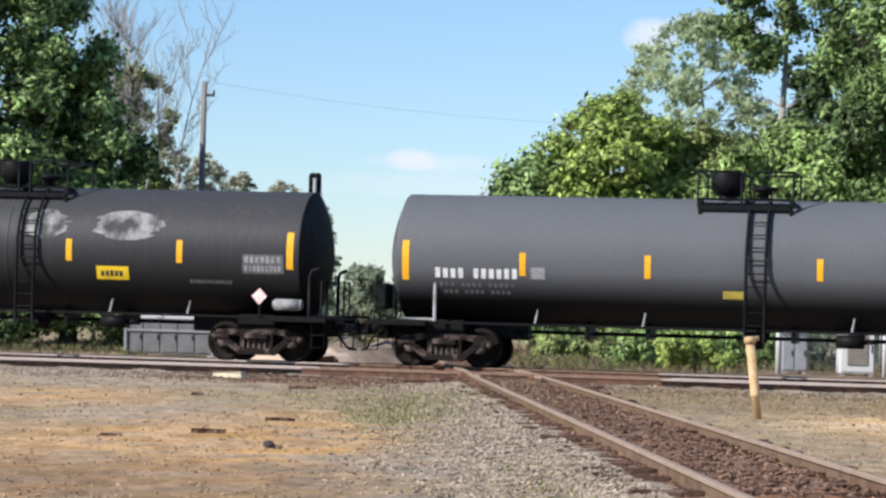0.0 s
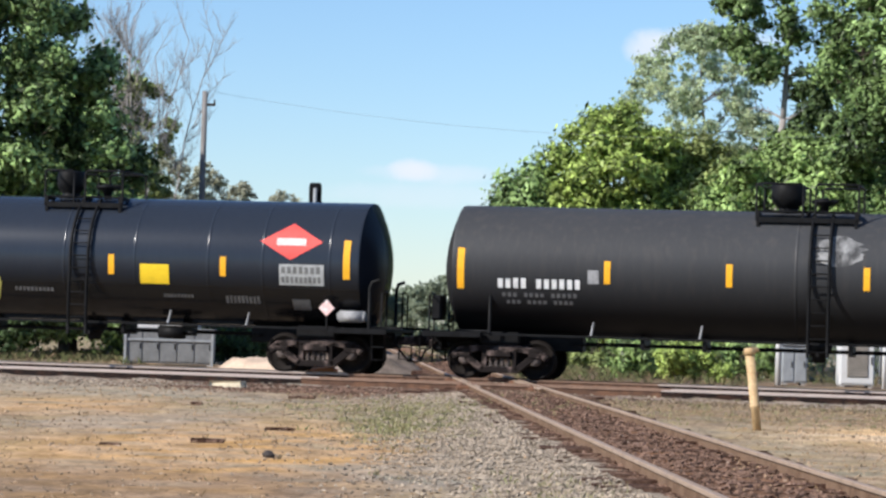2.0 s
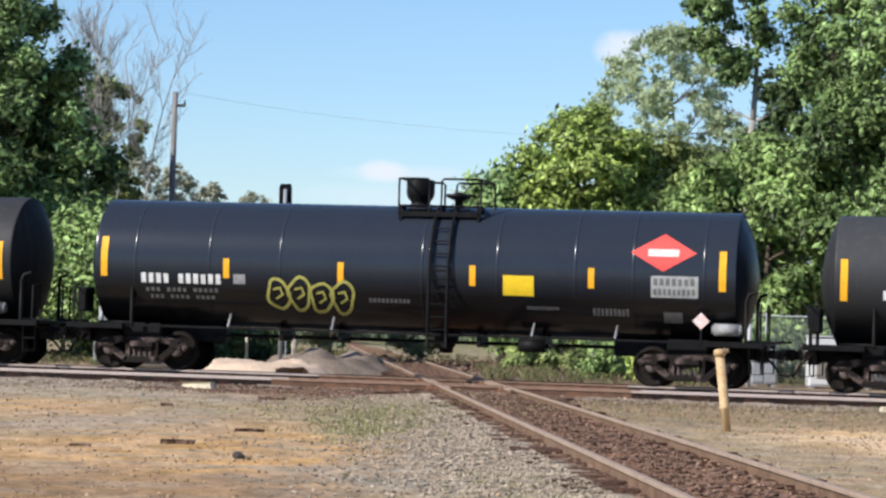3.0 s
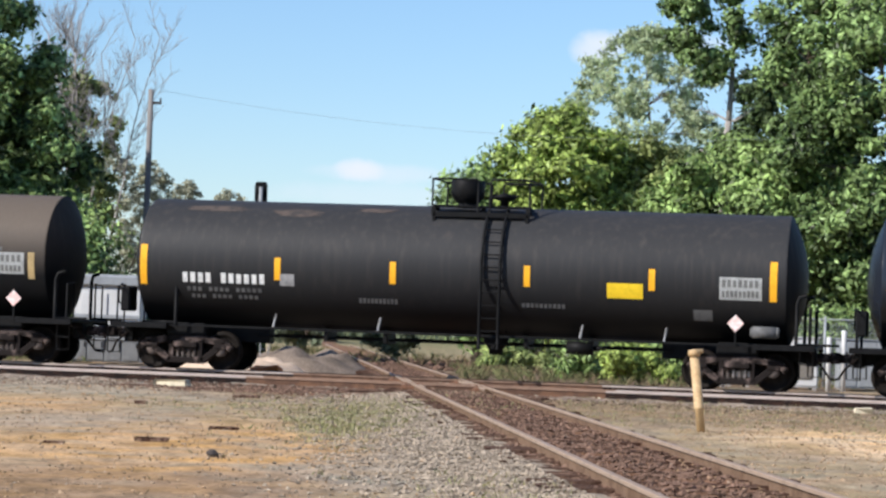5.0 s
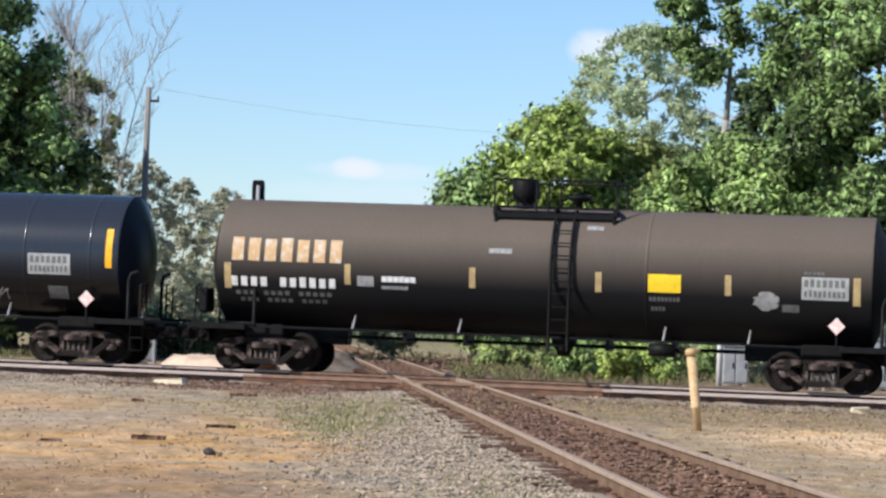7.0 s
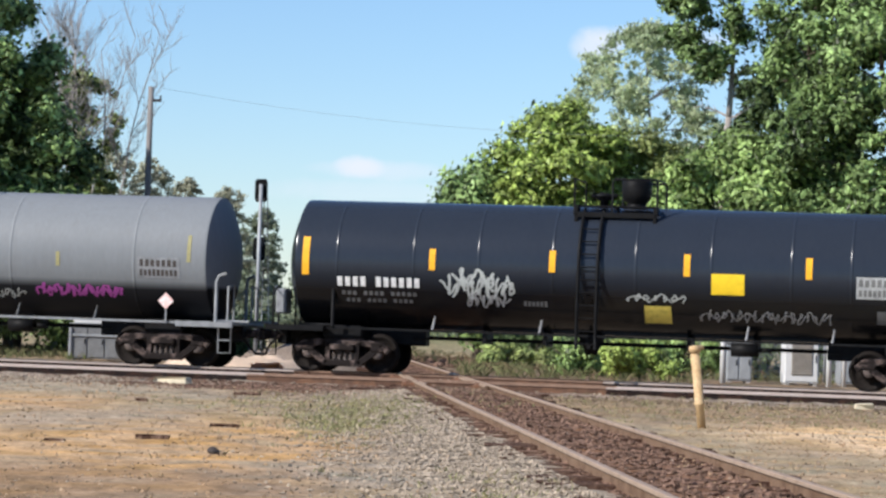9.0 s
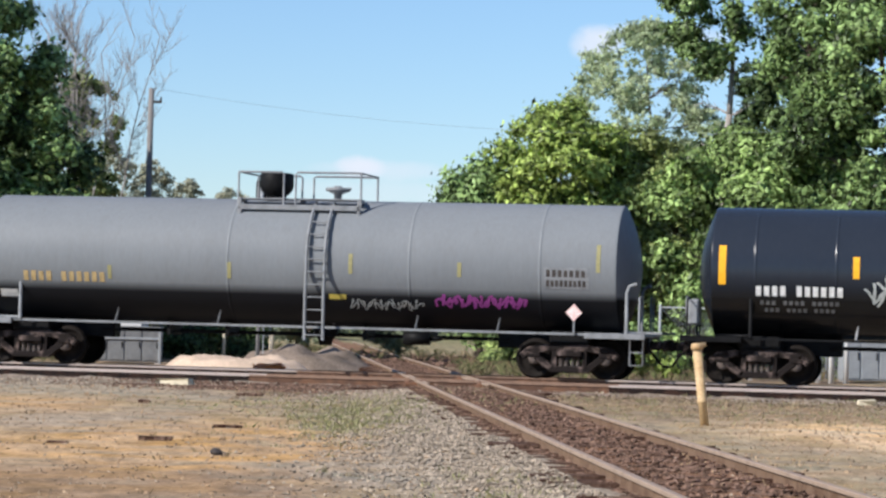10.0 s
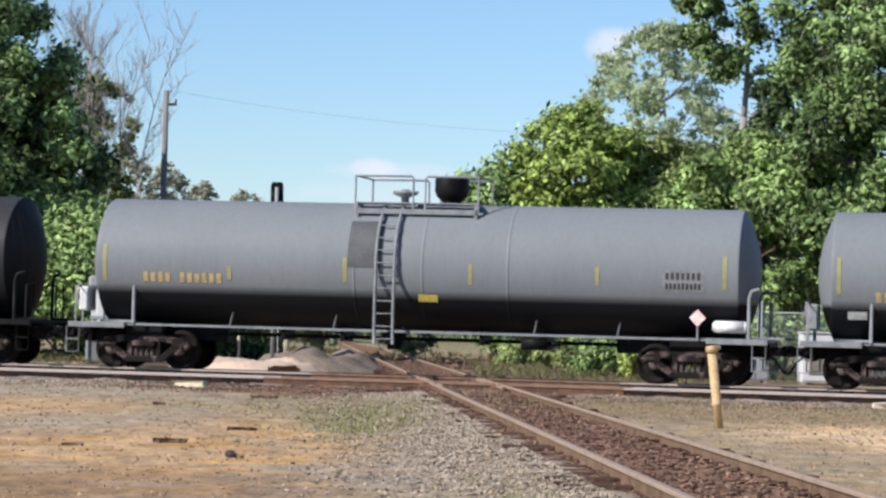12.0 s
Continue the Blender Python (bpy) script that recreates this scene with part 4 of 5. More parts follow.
def bubbles(u0, u1, z0, z1, count, width=0.07):
    """Fat sprayed ring outlines side by side, with a wavy line round them all."""
    def build(bm, rng):
        w = (u1 - u0) / count
        for k in range(count):
            c, zc = u0 + w * (k + 0.5), (z0 + z1) / 2 + rng.uniform(-0.05, 0.05)
            p = rng.uniform(0, 6)
            stroke(bm, [(c + w * 0.5 * math.cos(t) * (1 + 0.15 * math.sin(3 * t + p)), zc + (z1 - z0) * 0.46 * math.sin(t) * (1 + 0.12 * math.sin(2 * t + p))) for t in np.linspace(0, 6.283, 22)], width)
            stroke(bm, [(c - w * 0.2, zc + 0.1), (c + w * 0.1, zc + 0.14), (c + w * 0.2, zc - 0.02), (c - w * 0.1, zc - 0.12)], width * 0.7)
    return build


def bars(*a, **k):
    return lambda bm, rng: writing(bm, *a, rng, **k)


def flat(*a, **k):
    return lambda bm, rng: panel(bm, *a, **k)


def sprayed(*a, **k):
    return lambda bm, rng: scrawl(bm, *a, rng, **k)


def diamond(u, z, w, h, lift=0.008):
    def build(bm, rng):
        rows = [(z + h * k / 8, u - w * (1 - abs(k) / 8) - 0.001, u + w * (1 - abs(k) / 8) + 0.001) for k in range(-8, 9)]
        return patch(bm, rows, 2, lift)
    return build


def blotch(u, z, w, h):
    """A ragged worn patch."""
    def build(bm, rng):
        rows = []
        for k in range(-6, 7):
            q = math.sqrt(max(0, 1 - (k / 6.2) ** 2))
            rows.append((z + h * k / 6, u - w * q * rng.uniform(0.6, 1.1), u + w * q * rng.uniform(0.6, 1.1)))
        return patch(bm, rows, 6, 0.005)
    return build


def number(mat, u, z=2.28, w=1.95, small=True, skip=(4,), count=11):
    out = [("reporting_mark", mat, "", bars(u, u + w, z, z + 0.24, count, gap=0.36, skip=skip))]
    if small:
        out.append(("capacity_stencil", M["faint"], "", bars(u + 0.1, u + w * 0.95, z - 0.2, z - 0.1, 14, gap=0.35, skip=(3, 8))))
        out.append(("capacity_stencil", M["faint"], "", bars(u + 0.2, u + w * 0.9, z - 0.36, z - 0.27, 13, gap=0.35, skip=(3, 8))))
    return out


def stencil(u, z=2.12, w=1.05, h=0.46, mat=None, ink=None):
    return [("stencil_panel", mat or M["panel_grey"], "", flat(u, u + w, z, z + h)),
            ("stencil_writing", ink or M["mid_mark"], "", bars(u + 0.06, u + w - 0.04, z + h * 0.56, z + h * 0.9, 7, gap=0.35, lift=0.012)),
            ("stencil_writing", ink or M["mid_mark"], "", bars(u + 0.06, u + w - 0.04, z + h * 0.12, z + h * 0.42, 9, gap=0.35, lift=0.012))]


# BLACK with a wide soft edge puts the tanks' underside shade into the colour
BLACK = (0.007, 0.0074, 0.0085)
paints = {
    "slate": coat_and_shade("slate_grey_tank_paint", (0.106, 0.111, 0.119), BLACK, 1.95, 0.35, 0.55),
    "charcoal": coat_and_shade("charcoal_tank_paint", (0.033, 0.033, 0.034), BLACK, 2.2, 0.75, 0.5),
    "graphite": coat_and_shade("graphite_tank_paint", (0.046, 0.047, 0.049), BLACK, 2.3, 0.7, 0.5),
    # gloss: bluish sky reflection above and dark reflection below are in the colour
    "gloss": coat_and_shade("glossy_black_tank_paint", (0.021, 0.026, 0.036), (0.006, 0.0066, 0.0078), 2.25, 0.3, 0.22, grime=(0.03, 0.034, 0.04), spec=0.3),
    "brown": coat_and_shade("brown_black_tank_paint", (0.108, 0.087, 0.069), BLACK, 2.72, 0.6, 0.6),
    "grey": coat_and_shade("light_grey_tank_paint", (0.183, 0.195, 0.204), (0.010, 0.011, 0.014), 1.93, 0.11, 0.5, grime=(0.13, 0.125, 0.12)),
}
# darker, duller copies of the tank paints: shade on the heads is in the colour
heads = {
    "slate": coat_and_shade("shaded_slate_grey_head_paint", (0.095, 0.10, 0.108), BLACK, 1.95, 0.35, 0.55, spec=0.03),
    "charcoal": coat_and_shade("shaded_charcoal_head_paint", (0.025, 0.025, 0.026), BLACK, 2.2, 0.75, 0.5, spec=0.03),
    "gloss": coat_and_shade("shaded_black_head_paint", (0.013, 0.016, 0.023), (0.010, 0.011, 0.013), 1.9, 0.3, 0.27, grime=(0.018, 0.02, 0.024), spec=0.03),
    "brown": coat_and_shade("shaded_brown_black_head_paint", (0.05, 0.042, 0.036), BLACK, 2.72, 0.6, 0.6, spec=0.03),
    "grey": coat_and_shade("dulled_light_grey_head_paint", (0.168, 0.177, 0.192), (0.008, 0.008, 0.0095), 1.92, 0.05, 0.5, grime=(0.13, 0.125, 0.12), spec=0.03),
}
W, DW = M["white"], M["dim_white"]
S_BLACK = dict(rail_mat=M["black"], ladder_mat=M["black"])
SPECS = [
    dict(seed=1, slide=-0.08, stripes=((-7.72, 2.05, 2.98), (-4.83, 2.2, 2.74), (-1.8, 2.2, 2.74), (2.29, 2.24, 2.75), (4.98, 2.25, 2.75), (7.64, 2.15, 3.08)),
         label="slate-grey tank car with shade-darkened lower half and amber reflectors", paint=paints["slate"], head_paint=heads["slate"], ladder=0.92, walk=(-0.62, 1.65), dome=-0.03, dish=0.85, post_mat=DW,
         marks=number(W, -6.9, 2.12, 2.08) + [("side_mark", DW, "", flat(-4.55, -4.2, 2.13, 2.4)), ("yellow_sign", M["pale_yellow"], "", flat(0.08, 0.6, 1.78, 1.96))] + stencil(6.45), **S_BLACK),
    dict(seed=2, slide=-0.06, stripes=((-7.72, 2.12, 3.08), (-4.14, 2.31, 2.84), (-1.22, 2.31, 2.84), (2.01, 2.31, 2.84), (4.89, 2.32, 2.86), (7.72, 2.22, 3.1)),
         label="charcoal tank car with a pale worn stain on its side", paint=paints["graphite"], head_paint=heads["charcoal"], ladder=1.02, walk=(-0.62, 1.8), dome=0.04, dish=0.9,
         tank_vessel=(7.27, 8.02, DW), seams=(0.35,),
         marks=number(W, -6.74, 2.16, 2.07) + [("side_mark", DW, "", flat(-4.55, -4.28, 2.3, 2.62)), ("yellow_sign", M["yellow"], "", flat(2.78, 3.62, 1.88, 2.2)),
                ("sign_border", M["dark_mark"], "", bars(2.9, 3.5, 1.96, 2.1, 5, lift=0.012)),
                ("worn_stain", M["stain"], "pale worn patch", blotch(3.55, 3.2, 0.95, 0.36)), ("worn_stain", M["stain"], "pale worn patch", blotch(1.45, 3.2, 0.62, 0.36)),
                ("side_mark", M["faint"], "", bars(5.2, 6.3, 1.84, 1.93, 12))] + stencil(6.57, 2.1, 1.05, 0.46, M["faint"], M["dim_white"]), **S_BLACK),
    dict(seed=3, slide=-0.08, stripes=((-7.7, 2.23, 3.18), (-4.56, 2.25, 2.72), (-1.67, 2.21, 2.7), (1.6, 2.23, 2.71), (4.49, 2.25, 2.72), (7.63, 2.25, 3.18)),
         label="glossy black tank car with red diamond emblem and yellow scrawl", paint=paints["gloss"], head_paint=heads["gloss"], ladder=0.92, walk=(-0.31, 1.73), dome=0.0, dish=0.95, dome_r=0.35,
         seams=(-6.9, -5.0, -3.2, 0.35, 2.2, 4.1, 5.5, 7.2), tank_vessel=(7.39, 8.11, DW), placard=7.14,
         marks=number(W, -6.66, 2.1, 2.1) + [("side_mark", DW, "", flat(-4.3, -4.0, 2.12, 2.35)), ("emblem", M["red"], "plain red diamond emblem with a pale bar", diamond(6.29, 3.12, 0.79, 0.44)),
                ("emblem_bar", M["pink"], "", flat(5.92, 6.66, 3.03, 3.2, lift=0.014)), ("yellow_sign", M["yellow"], "", flat(2.43, 3.18, 2.03, 2.5)),
                ("sprayed_scrawl", M["spray_yellow"], "yellow sprayed scrawl", bubbles(-3.45, -1.28, 1.5, 2.28, 4)), ("side_mark", M["faint"], "", bars(-0.9, 0.15, 1.78, 1.88, 10)),
                ("side_mark", M["faint"], "", bars(3.0, 3.8, 1.72, 1.8, 9)), ("side_mark", M["faint"], "", bars(4.6, 5.5, 1.62, 1.8, 9)), ("side_mark", M["faint"], "", flat(6.3, 6.75, 1.5, 1.75))]
         + stencil(6.01, 2.08, 1.13, 0.5), **S_BLACK),
    dict(seed=4, slide=0.00, stripes=((-7.82, 2.02, 2.97), (-4.42, 2.21, 2.74), (-1.54, 2.21, 2.73), (1.75, 2.25, 2.74), (4.76, 2.25, 2.75), (7.64, 2.08, 3.0)),
         label="charcoal tank car with faded brown streaks along its top", paint=paints["charcoal"], head_paint=heads["charcoal"], ladder=0.93, walk=(-0.73, 1.67), dome=-0.05, dish=0.85,
         tank_vessel=(7.11, 7.8, M["faint"]), placard=6.77, brake_mat=M["black"],
         marks=number(W, -6.82, 2.1, 2.14) + [("side_mark", DW, "", flat(-4.36, -4.0, 2.08, 2.36)), ("yellow_sign", M["yellow"], "", flat(3.69, 4.55, 2.05, 2.4)),
                ("worn_stain", M["brown_stain"], "faded brown stain", blotch(-6.2, 3.9, 0.9, 0.07)), ("worn_stain", M["brown_stain"], "faded brown stain", blotch(-4.1, 3.84, 0.7, 0.09)), ("worn_stain", M["brown_stain"], "faded brown stain", blotch(-2.2, 3.96, 0.6, 0.05)), ("side_mark", M["faint"], "", bars(-2.39, -1.41, 1.74, 1.86, 10)),
                ("side_mark", M["faint"], "", bars(1.62, 2.7, 1.77, 1.87, 10)), ("side_mark", M["faint"], "", flat(5.75, 6.2, 1.6, 1.85))] + stencil(6.37, 2.1, 1.0, 0.52, M["panel_grey"]), **S_BLACK),
    dict(seed=5, slide=-0.20, stripes=((-7.67, 1.95, 2.56), (-4.66, 2.13, 2.61), (-1.58, 2.15, 2.63), (1.48, 2.16, 2.62), (4.57, 2.18, 2.65), (7.59, 2.04, 2.68)),
         label="brown-black tank car with pale orange sprayed marks", paint=paints["brown"], head_paint=heads["brown"], ladder=0.82, walk=(-1.0, 1.99), dome=-0.42, dish=0.9, placard=7.14, dome_r=0.33,
         stripe_mat=M["tan"], seams=(2.62,),
         marks=number(W, -7.38, 2.02, 2.7) + [("side_mark", DW, "", flat(-4.22, -3.81, 2.1, 2.34)), ("side_mark", W, "", bars(-3.61, -2.76, 2.22, 2.36, 6, gap=0.1)), ("side_mark", DW, "", bars(-3.61, -2.95, 2.05, 2.13, 6, gap=0.1)),
                ("sprayed_scrawl", M["spray_orange"], "pale orange sprayed marks", bars(-7.37, -4.5, 2.62, 3.18, 7, gap=0.3)),
                ("yellow_sign", M["yellow"], "", flat(2.87, 3.65, 2.2, 2.62)), ("side_mark", M["faint"], "", bars(2.9, 3.65, 2.0, 2.1, 8)), ("side_mark", M["faint"], "", bars(2.95, 3.3, 1.78, 1.88, 4)),
                ("emblem", M["dim_white"], "worn pale round mark", blotch(5.66, 2.08, 0.33, 0.22)), ("side_mark", M["faint"], "", flat(6.05, 6.45, 1.85, 2.02)),
                ("side_mark", DW, "", bars(-1.0, -0.43, 2.98, 3.1, 4, gap=0.05)), ("side_mark", DW, "", bars(1.31, 1.73, 3.6, 3.7, 3, gap=0.05)), ("side_mark", M["faint"], "", bars(6.55, 7.05, 2.72, 2.8, 5))]
         + stencil(6.5, 2.15, 1.1, 0.52), **S_BLACK),
    dict(seed=6, slide=-0.10, stripes=((-7.68, 2.3, 3.2), (-4.54, 2.49, 2.99), (-1.61, 2.52, 3.03), (1.62, 2.52, 3.03), (4.5, 2.53, 3.02), (7.7, 2.32, 3.26)),
         label="glossy black tank car with white sprayed scrawls and yellow signs", paint=paints["gloss"], head_paint=heads["gloss"], ladder=-0.58, walk=(-1.1, 0.9), dome=0.27, dish=-0.55, placard=7.14, dome_r=0.37,
         seams=(-6.9, -5.0, -3.4, -1.6, 0.4, 2.2, 4.1, 5.5, 7.2), brake_mat=M["grey_steel"],
         marks=number(W, -6.78, 2.06, 2.1) + [("sprayed_scrawl", M["spray_white"], "white sprayed scrawl", sprayed(-4.2, -2.45, 1.85, 2.4, 9, width=0.05)), ("sprayed_scrawl", M["spray_white"], "white sprayed scrawl", sprayed(-3.9, -2.9, 2.1, 2.56, 4, width=0.06)), ("sprayed_scrawl", M["dim_white"], "white sprayed scrawl", sprayed(-3.6, -2.6, 1.66, 2.0, 6, width=0.04)), ("side_mark", M["faint"], "", bars(-2.2, -1.6, 1.72, 1.84, 6)),
                ("yellow_sign", M["yellow"], "", flat(2.31, 3.09, 2.12, 2.6)), ("yellow_sign", M["pale_yellow"], "", flat(0.71, 1.35, 1.42, 1.82)),
                ("sprayed_scrawl", M["spray_white"], "", sprayed(0.34, 1.65, 1.9, 2.1, 6, width=0.03)), ("sprayed_scrawl", M["dim_white"], "grey sprayed scrawl", sprayed(2.07, 5.1, 1.5, 1.78, 17, width=0.028)),
                ("side_mark", M["faint"], "", flat(6.2, 6.7, 1.55, 1.85))] + stencil(5.71, 2.12, 1.1, 0.5), **S_BLACK),
    dict(seed=7, slide=-0.06, stripes=((-7.77, 2.2, 3.05), (-4.66, 2.1, 2.43), (-1.6, 2.17, 2.56), (1.45, 2.35, 2.82), (4.14, 2.33, 2.67), (7.51, 2.5, 3.15)),
         label="light grey tank car with black lower half and purple scrawl", paint=paints["grey"], head_paint=heads["grey"], ladder=0.71, walk=(-1.5, 1.6), dome=-0.8, dish=0.75, placard=6.94,
         stripe_mat=M["dull_yellow"], thin=0.05, bracket_mat=M["patch_grey"], rail_mat=M["grey_steel"], ladder_mat=M["grey_steel"], seams=(-1.65, 2.9, 6.1),
         marks=number(M["tan"], -6.84, 2.02, 2.17, small=False) + [("sprayed_scrawl", M["spray_white"], "grey sprayed scrawl", sprayed(1.46, 3.2, 1.52, 1.76, 12, width=0.032)),
                ("sprayed_scrawl", M["purple"], "purple sprayed scrawl", sprayed(3.63, 5.8, 1.62, 1.9, 14, width=0.055)), ("yellow_sign", M["pale_yellow"], "", flat(0.95, 1.37, 1.74, 1.86)),
                ("side_mark", W, "", flat(-7.5, -7.05, 1.62, 1.8))] + stencil(6.26, 2.1, 1.09, 0.5, M["grey_steel"], M["dark_mark"])),
    dict(seed=8, slide=-0.23, stripes=((-7.73, 2.1, 2.98), (-4.53, 2.18, 2.51), (-1.62, 2.19, 2.78), (1.49, 2.2, 2.69), (4.58, 2.26, 2.69), (7.62, 2.22, 3.0)),
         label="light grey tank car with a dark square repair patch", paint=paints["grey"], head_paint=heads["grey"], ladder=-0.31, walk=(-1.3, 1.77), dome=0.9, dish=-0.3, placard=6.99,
         stripe_mat=M["dull_yellow"], thin=0.05, bracket_mat=M["patch_grey"], rail_mat=M["grey_steel"], ladder_mat=M["grey_steel"], seams=(-1.4, 0.3, 2.4), tank_vessel=(7.34, 8.16, M["white"]), brake_mat=M["white_paint"],
         marks=number(M["tan"], -6.5, 2.1, 2.06, small=False) + [("repair_patch", M["patch_grey"], "dark grey repair patch", flat(-1.33, -0.5, 2.55, 3.66)),
                ("yellow_sign", M["pale_yellow"], "", flat(0.42, 0.9, 1.78, 1.95))] + stencil(6.38, 2.15, 0.98, 0.5, M["grey_steel"], M["dark_mark"])),
    dict(seed=9, label="charcoal tank car with amber reflectors and black underframe", paint=paints["charcoal"], head_paint=heads["charcoal"], ladder=0.95, walk=(-0.62, 1.8), dome=-0.05, dish=0.85,
         marks=number(W, -6.8, 2.15) + stencil(6.5), **S_BLACK),
]

# the middle of each car along the track at the start, in metres
START = (6.02, -11.93, -29.73, -47.43, -65.35, -83.37, -101.12, -118.79, -136.70)
CARS = [tank_car(s) for s in SPECS]
LENGTH = 0.978  # the cars are drawn up on a nominal length; this brings them to the true one
HULL = {"tank", "tank_head", "seam_band", "reflector", "end_platform", "stub_sill", "coupler", "grab_iron", "grab_foot", "end_rail", "step", "tread",
        "side_rail", "bracket", "brake_rod", "brake_cylinder", "hand_brake", "air_reservoir", "placard", "placard_holder"}
for car, spec in zip(CARS, SPECS):
    for top in car.children:
        kind = top.name.split(".")[0]
        slide = 0.0 if kind in HULL else spec.get("slide", -0.08) - (0.05 if kind == "ladder" else 0.0)   # markings and top works sit off the middle
        if kind == "truck":
            top.matrix_basis = pose(top.matrix_basis.translation.x * LENGTH, 0, 0)
            continue
        for ob in (top, *top.children):
            ob.data.transform(Matrix.Diagonal((LENGTH, 1, 1, 1)) @ Matrix.Translation((slide, 0, 0)))


# ---- trees ----
def leaves(name, label, mat, centres, radii, count, size, parent, seed, droop=0.2):
    """Leaf clumps: many small bent leaves on the shells of the given clusters."""
    r = np.random.default_rng(seed)
    k = r.choice(len(centres), count, p=radii ** 2 / (radii ** 2).sum())
    d = r.normal(0, 1, (count, 3))
    d /= np.linalg.norm(d, axis=1, keepdims=True)
    d[:, 2] *= 0.75
    p = centres[k] + d * (radii[k] * np.abs(r.normal(0.72, 0.34, count)).clip(0, 1.7))[:, None]
    nrm = d + r.normal(0, 0.5, (count, 3)) + (0, 0, 0.35)
    nrm /= np.linalg.norm(nrm, axis=1, keepdims=True)
    t = np.cross(nrm, r.normal(0, 1, (count, 3)))
    t /= np.linalg.norm(t, axis=1, keepdims=True)
    b = np.cross(nrm, t)
    s = (size * r.uniform(0.55, 1.3, count))[:, None]
    tip, root = p + t * s, p - t * s
    a, c = p + b * s * 0.5 - nrm * s * droop, p - b * s * 0.5 - nrm * s * droop
    v = np.stack([root, a, tip, c], 1).reshape(-1, 3)
    i = 4 * np.arange(count)
    f = np.concatenate([np.stack([i, i + 1, i + 2], 1), np.stack([i, i + 2, i + 3], 1)])
    me = bpy.data.meshes.new(name)
    me.from_pydata(v.tolist(), [], f.tolist())
    return place(name, me, mat, parent, label)


def limb(bm, a, d, length, r, depth, rng, tips, spread, up, bend=0.18):
    """A tapering limb of bent pieces with side limbs."""
    p, n = a.copy(), 4 if depth > 1 else 3
    for k in range(n):
        d = (d + Vector((rng.gauss(0, bend), rng.gauss(0, bend), rng.gauss(0, bend * 0.6) + up * 0.15))).normalized()
        q = p + d * length / n
        r0, r1 = r * (1 - 0.6 * k / n), r * (1 - 0.6 * (k + 1) / n)
        rod(bm, p, q, r0, r1, seg=9 if depth > 2 else 5)
        p = q
        if depth and k >= (1 if depth > 2 else 0):
            for _ in range(2 if depth > 1 or rng.random() < 0.6 else 1):
                side = Vector((rng.gauss(0, 1), rng.gauss(0, 1), rng.gauss(0, 0.5)))
                nd = (d + side.normalized() * spread).normalized()
                limb(bm, p, nd, length * rng.uniform(0.5, 0.72), r1 * 0.6, depth - 1, rng, tips, spread, up, bend)
    tips.append(p)


def crown_limbs(ob, height, low, trunk, radius, rng, bark, lean, offset=(0, 0)):
    """Trunk and limbs that stay inside the crown."""
    bm, p, d = B(), Vector((0, 0, 0)), Vector((lean, 0, 1)).normalized()
    n, top = 9, height * 0.86
    line = []
    for k in range(n + 1):
        line.append(p.copy())
        d = (d + Vector((rng.gauss(0, 0.06), rng.gauss(0, 0.06), 0.05))).normalized()
        p = p + d * top / n
    for k, (a, b) in enumerate(zip(line, line[1:])):
        rod(bm, a, b, trunk * (1 - 0.85 * k / n), trunk * (1 - 0.85 * (k + 1) / n), seg=10)
    part("trunk", bm, M[bark], ob)
    bm = B()
    for k in range(2, n):
        for _ in range(3):
            a = rng.uniform(0, 6.283)
            l = radius * rng.uniform(0.5, 0.85) * (1 - 0.45 * k / n)
            q, e = line[k].copy(), Vector((math.cos(a), math.sin(a), rng.uniform(0.3, 0.9))).normalized()
            pts = [q]
            for _ in range(4):
                e = (e + Vector((rng.gauss(0, 0.2), rng.gauss(0, 0.2), rng.gauss(0.05, 0.15)))).normalized()
                q = q + e * l / 4
                pts.append(q)
            r0 = trunk * 0.42 * (1 - 0.7 * k / n)
            for m, (x, y) in enumerate(zip(pts, pts[1:])):
                rod(bm, x, y, r0 * (1 - 0.22 * m), r0 * (1 - 0.22 * (m + 1)), seg=6)
                for _ in range(2):
                    s = (e + Vector((rng.gauss(0, 0.8), rng.gauss(0, 0.8), rng.gauss(0.2, 0.5)))).normalized()
                    rod(bm, y, y + s * l * 0.3, r0 * 0.3, r0 * 0.1, seg=4)
    tagged(part("branchwork", bm, M[bark], ob), kind="stuff")


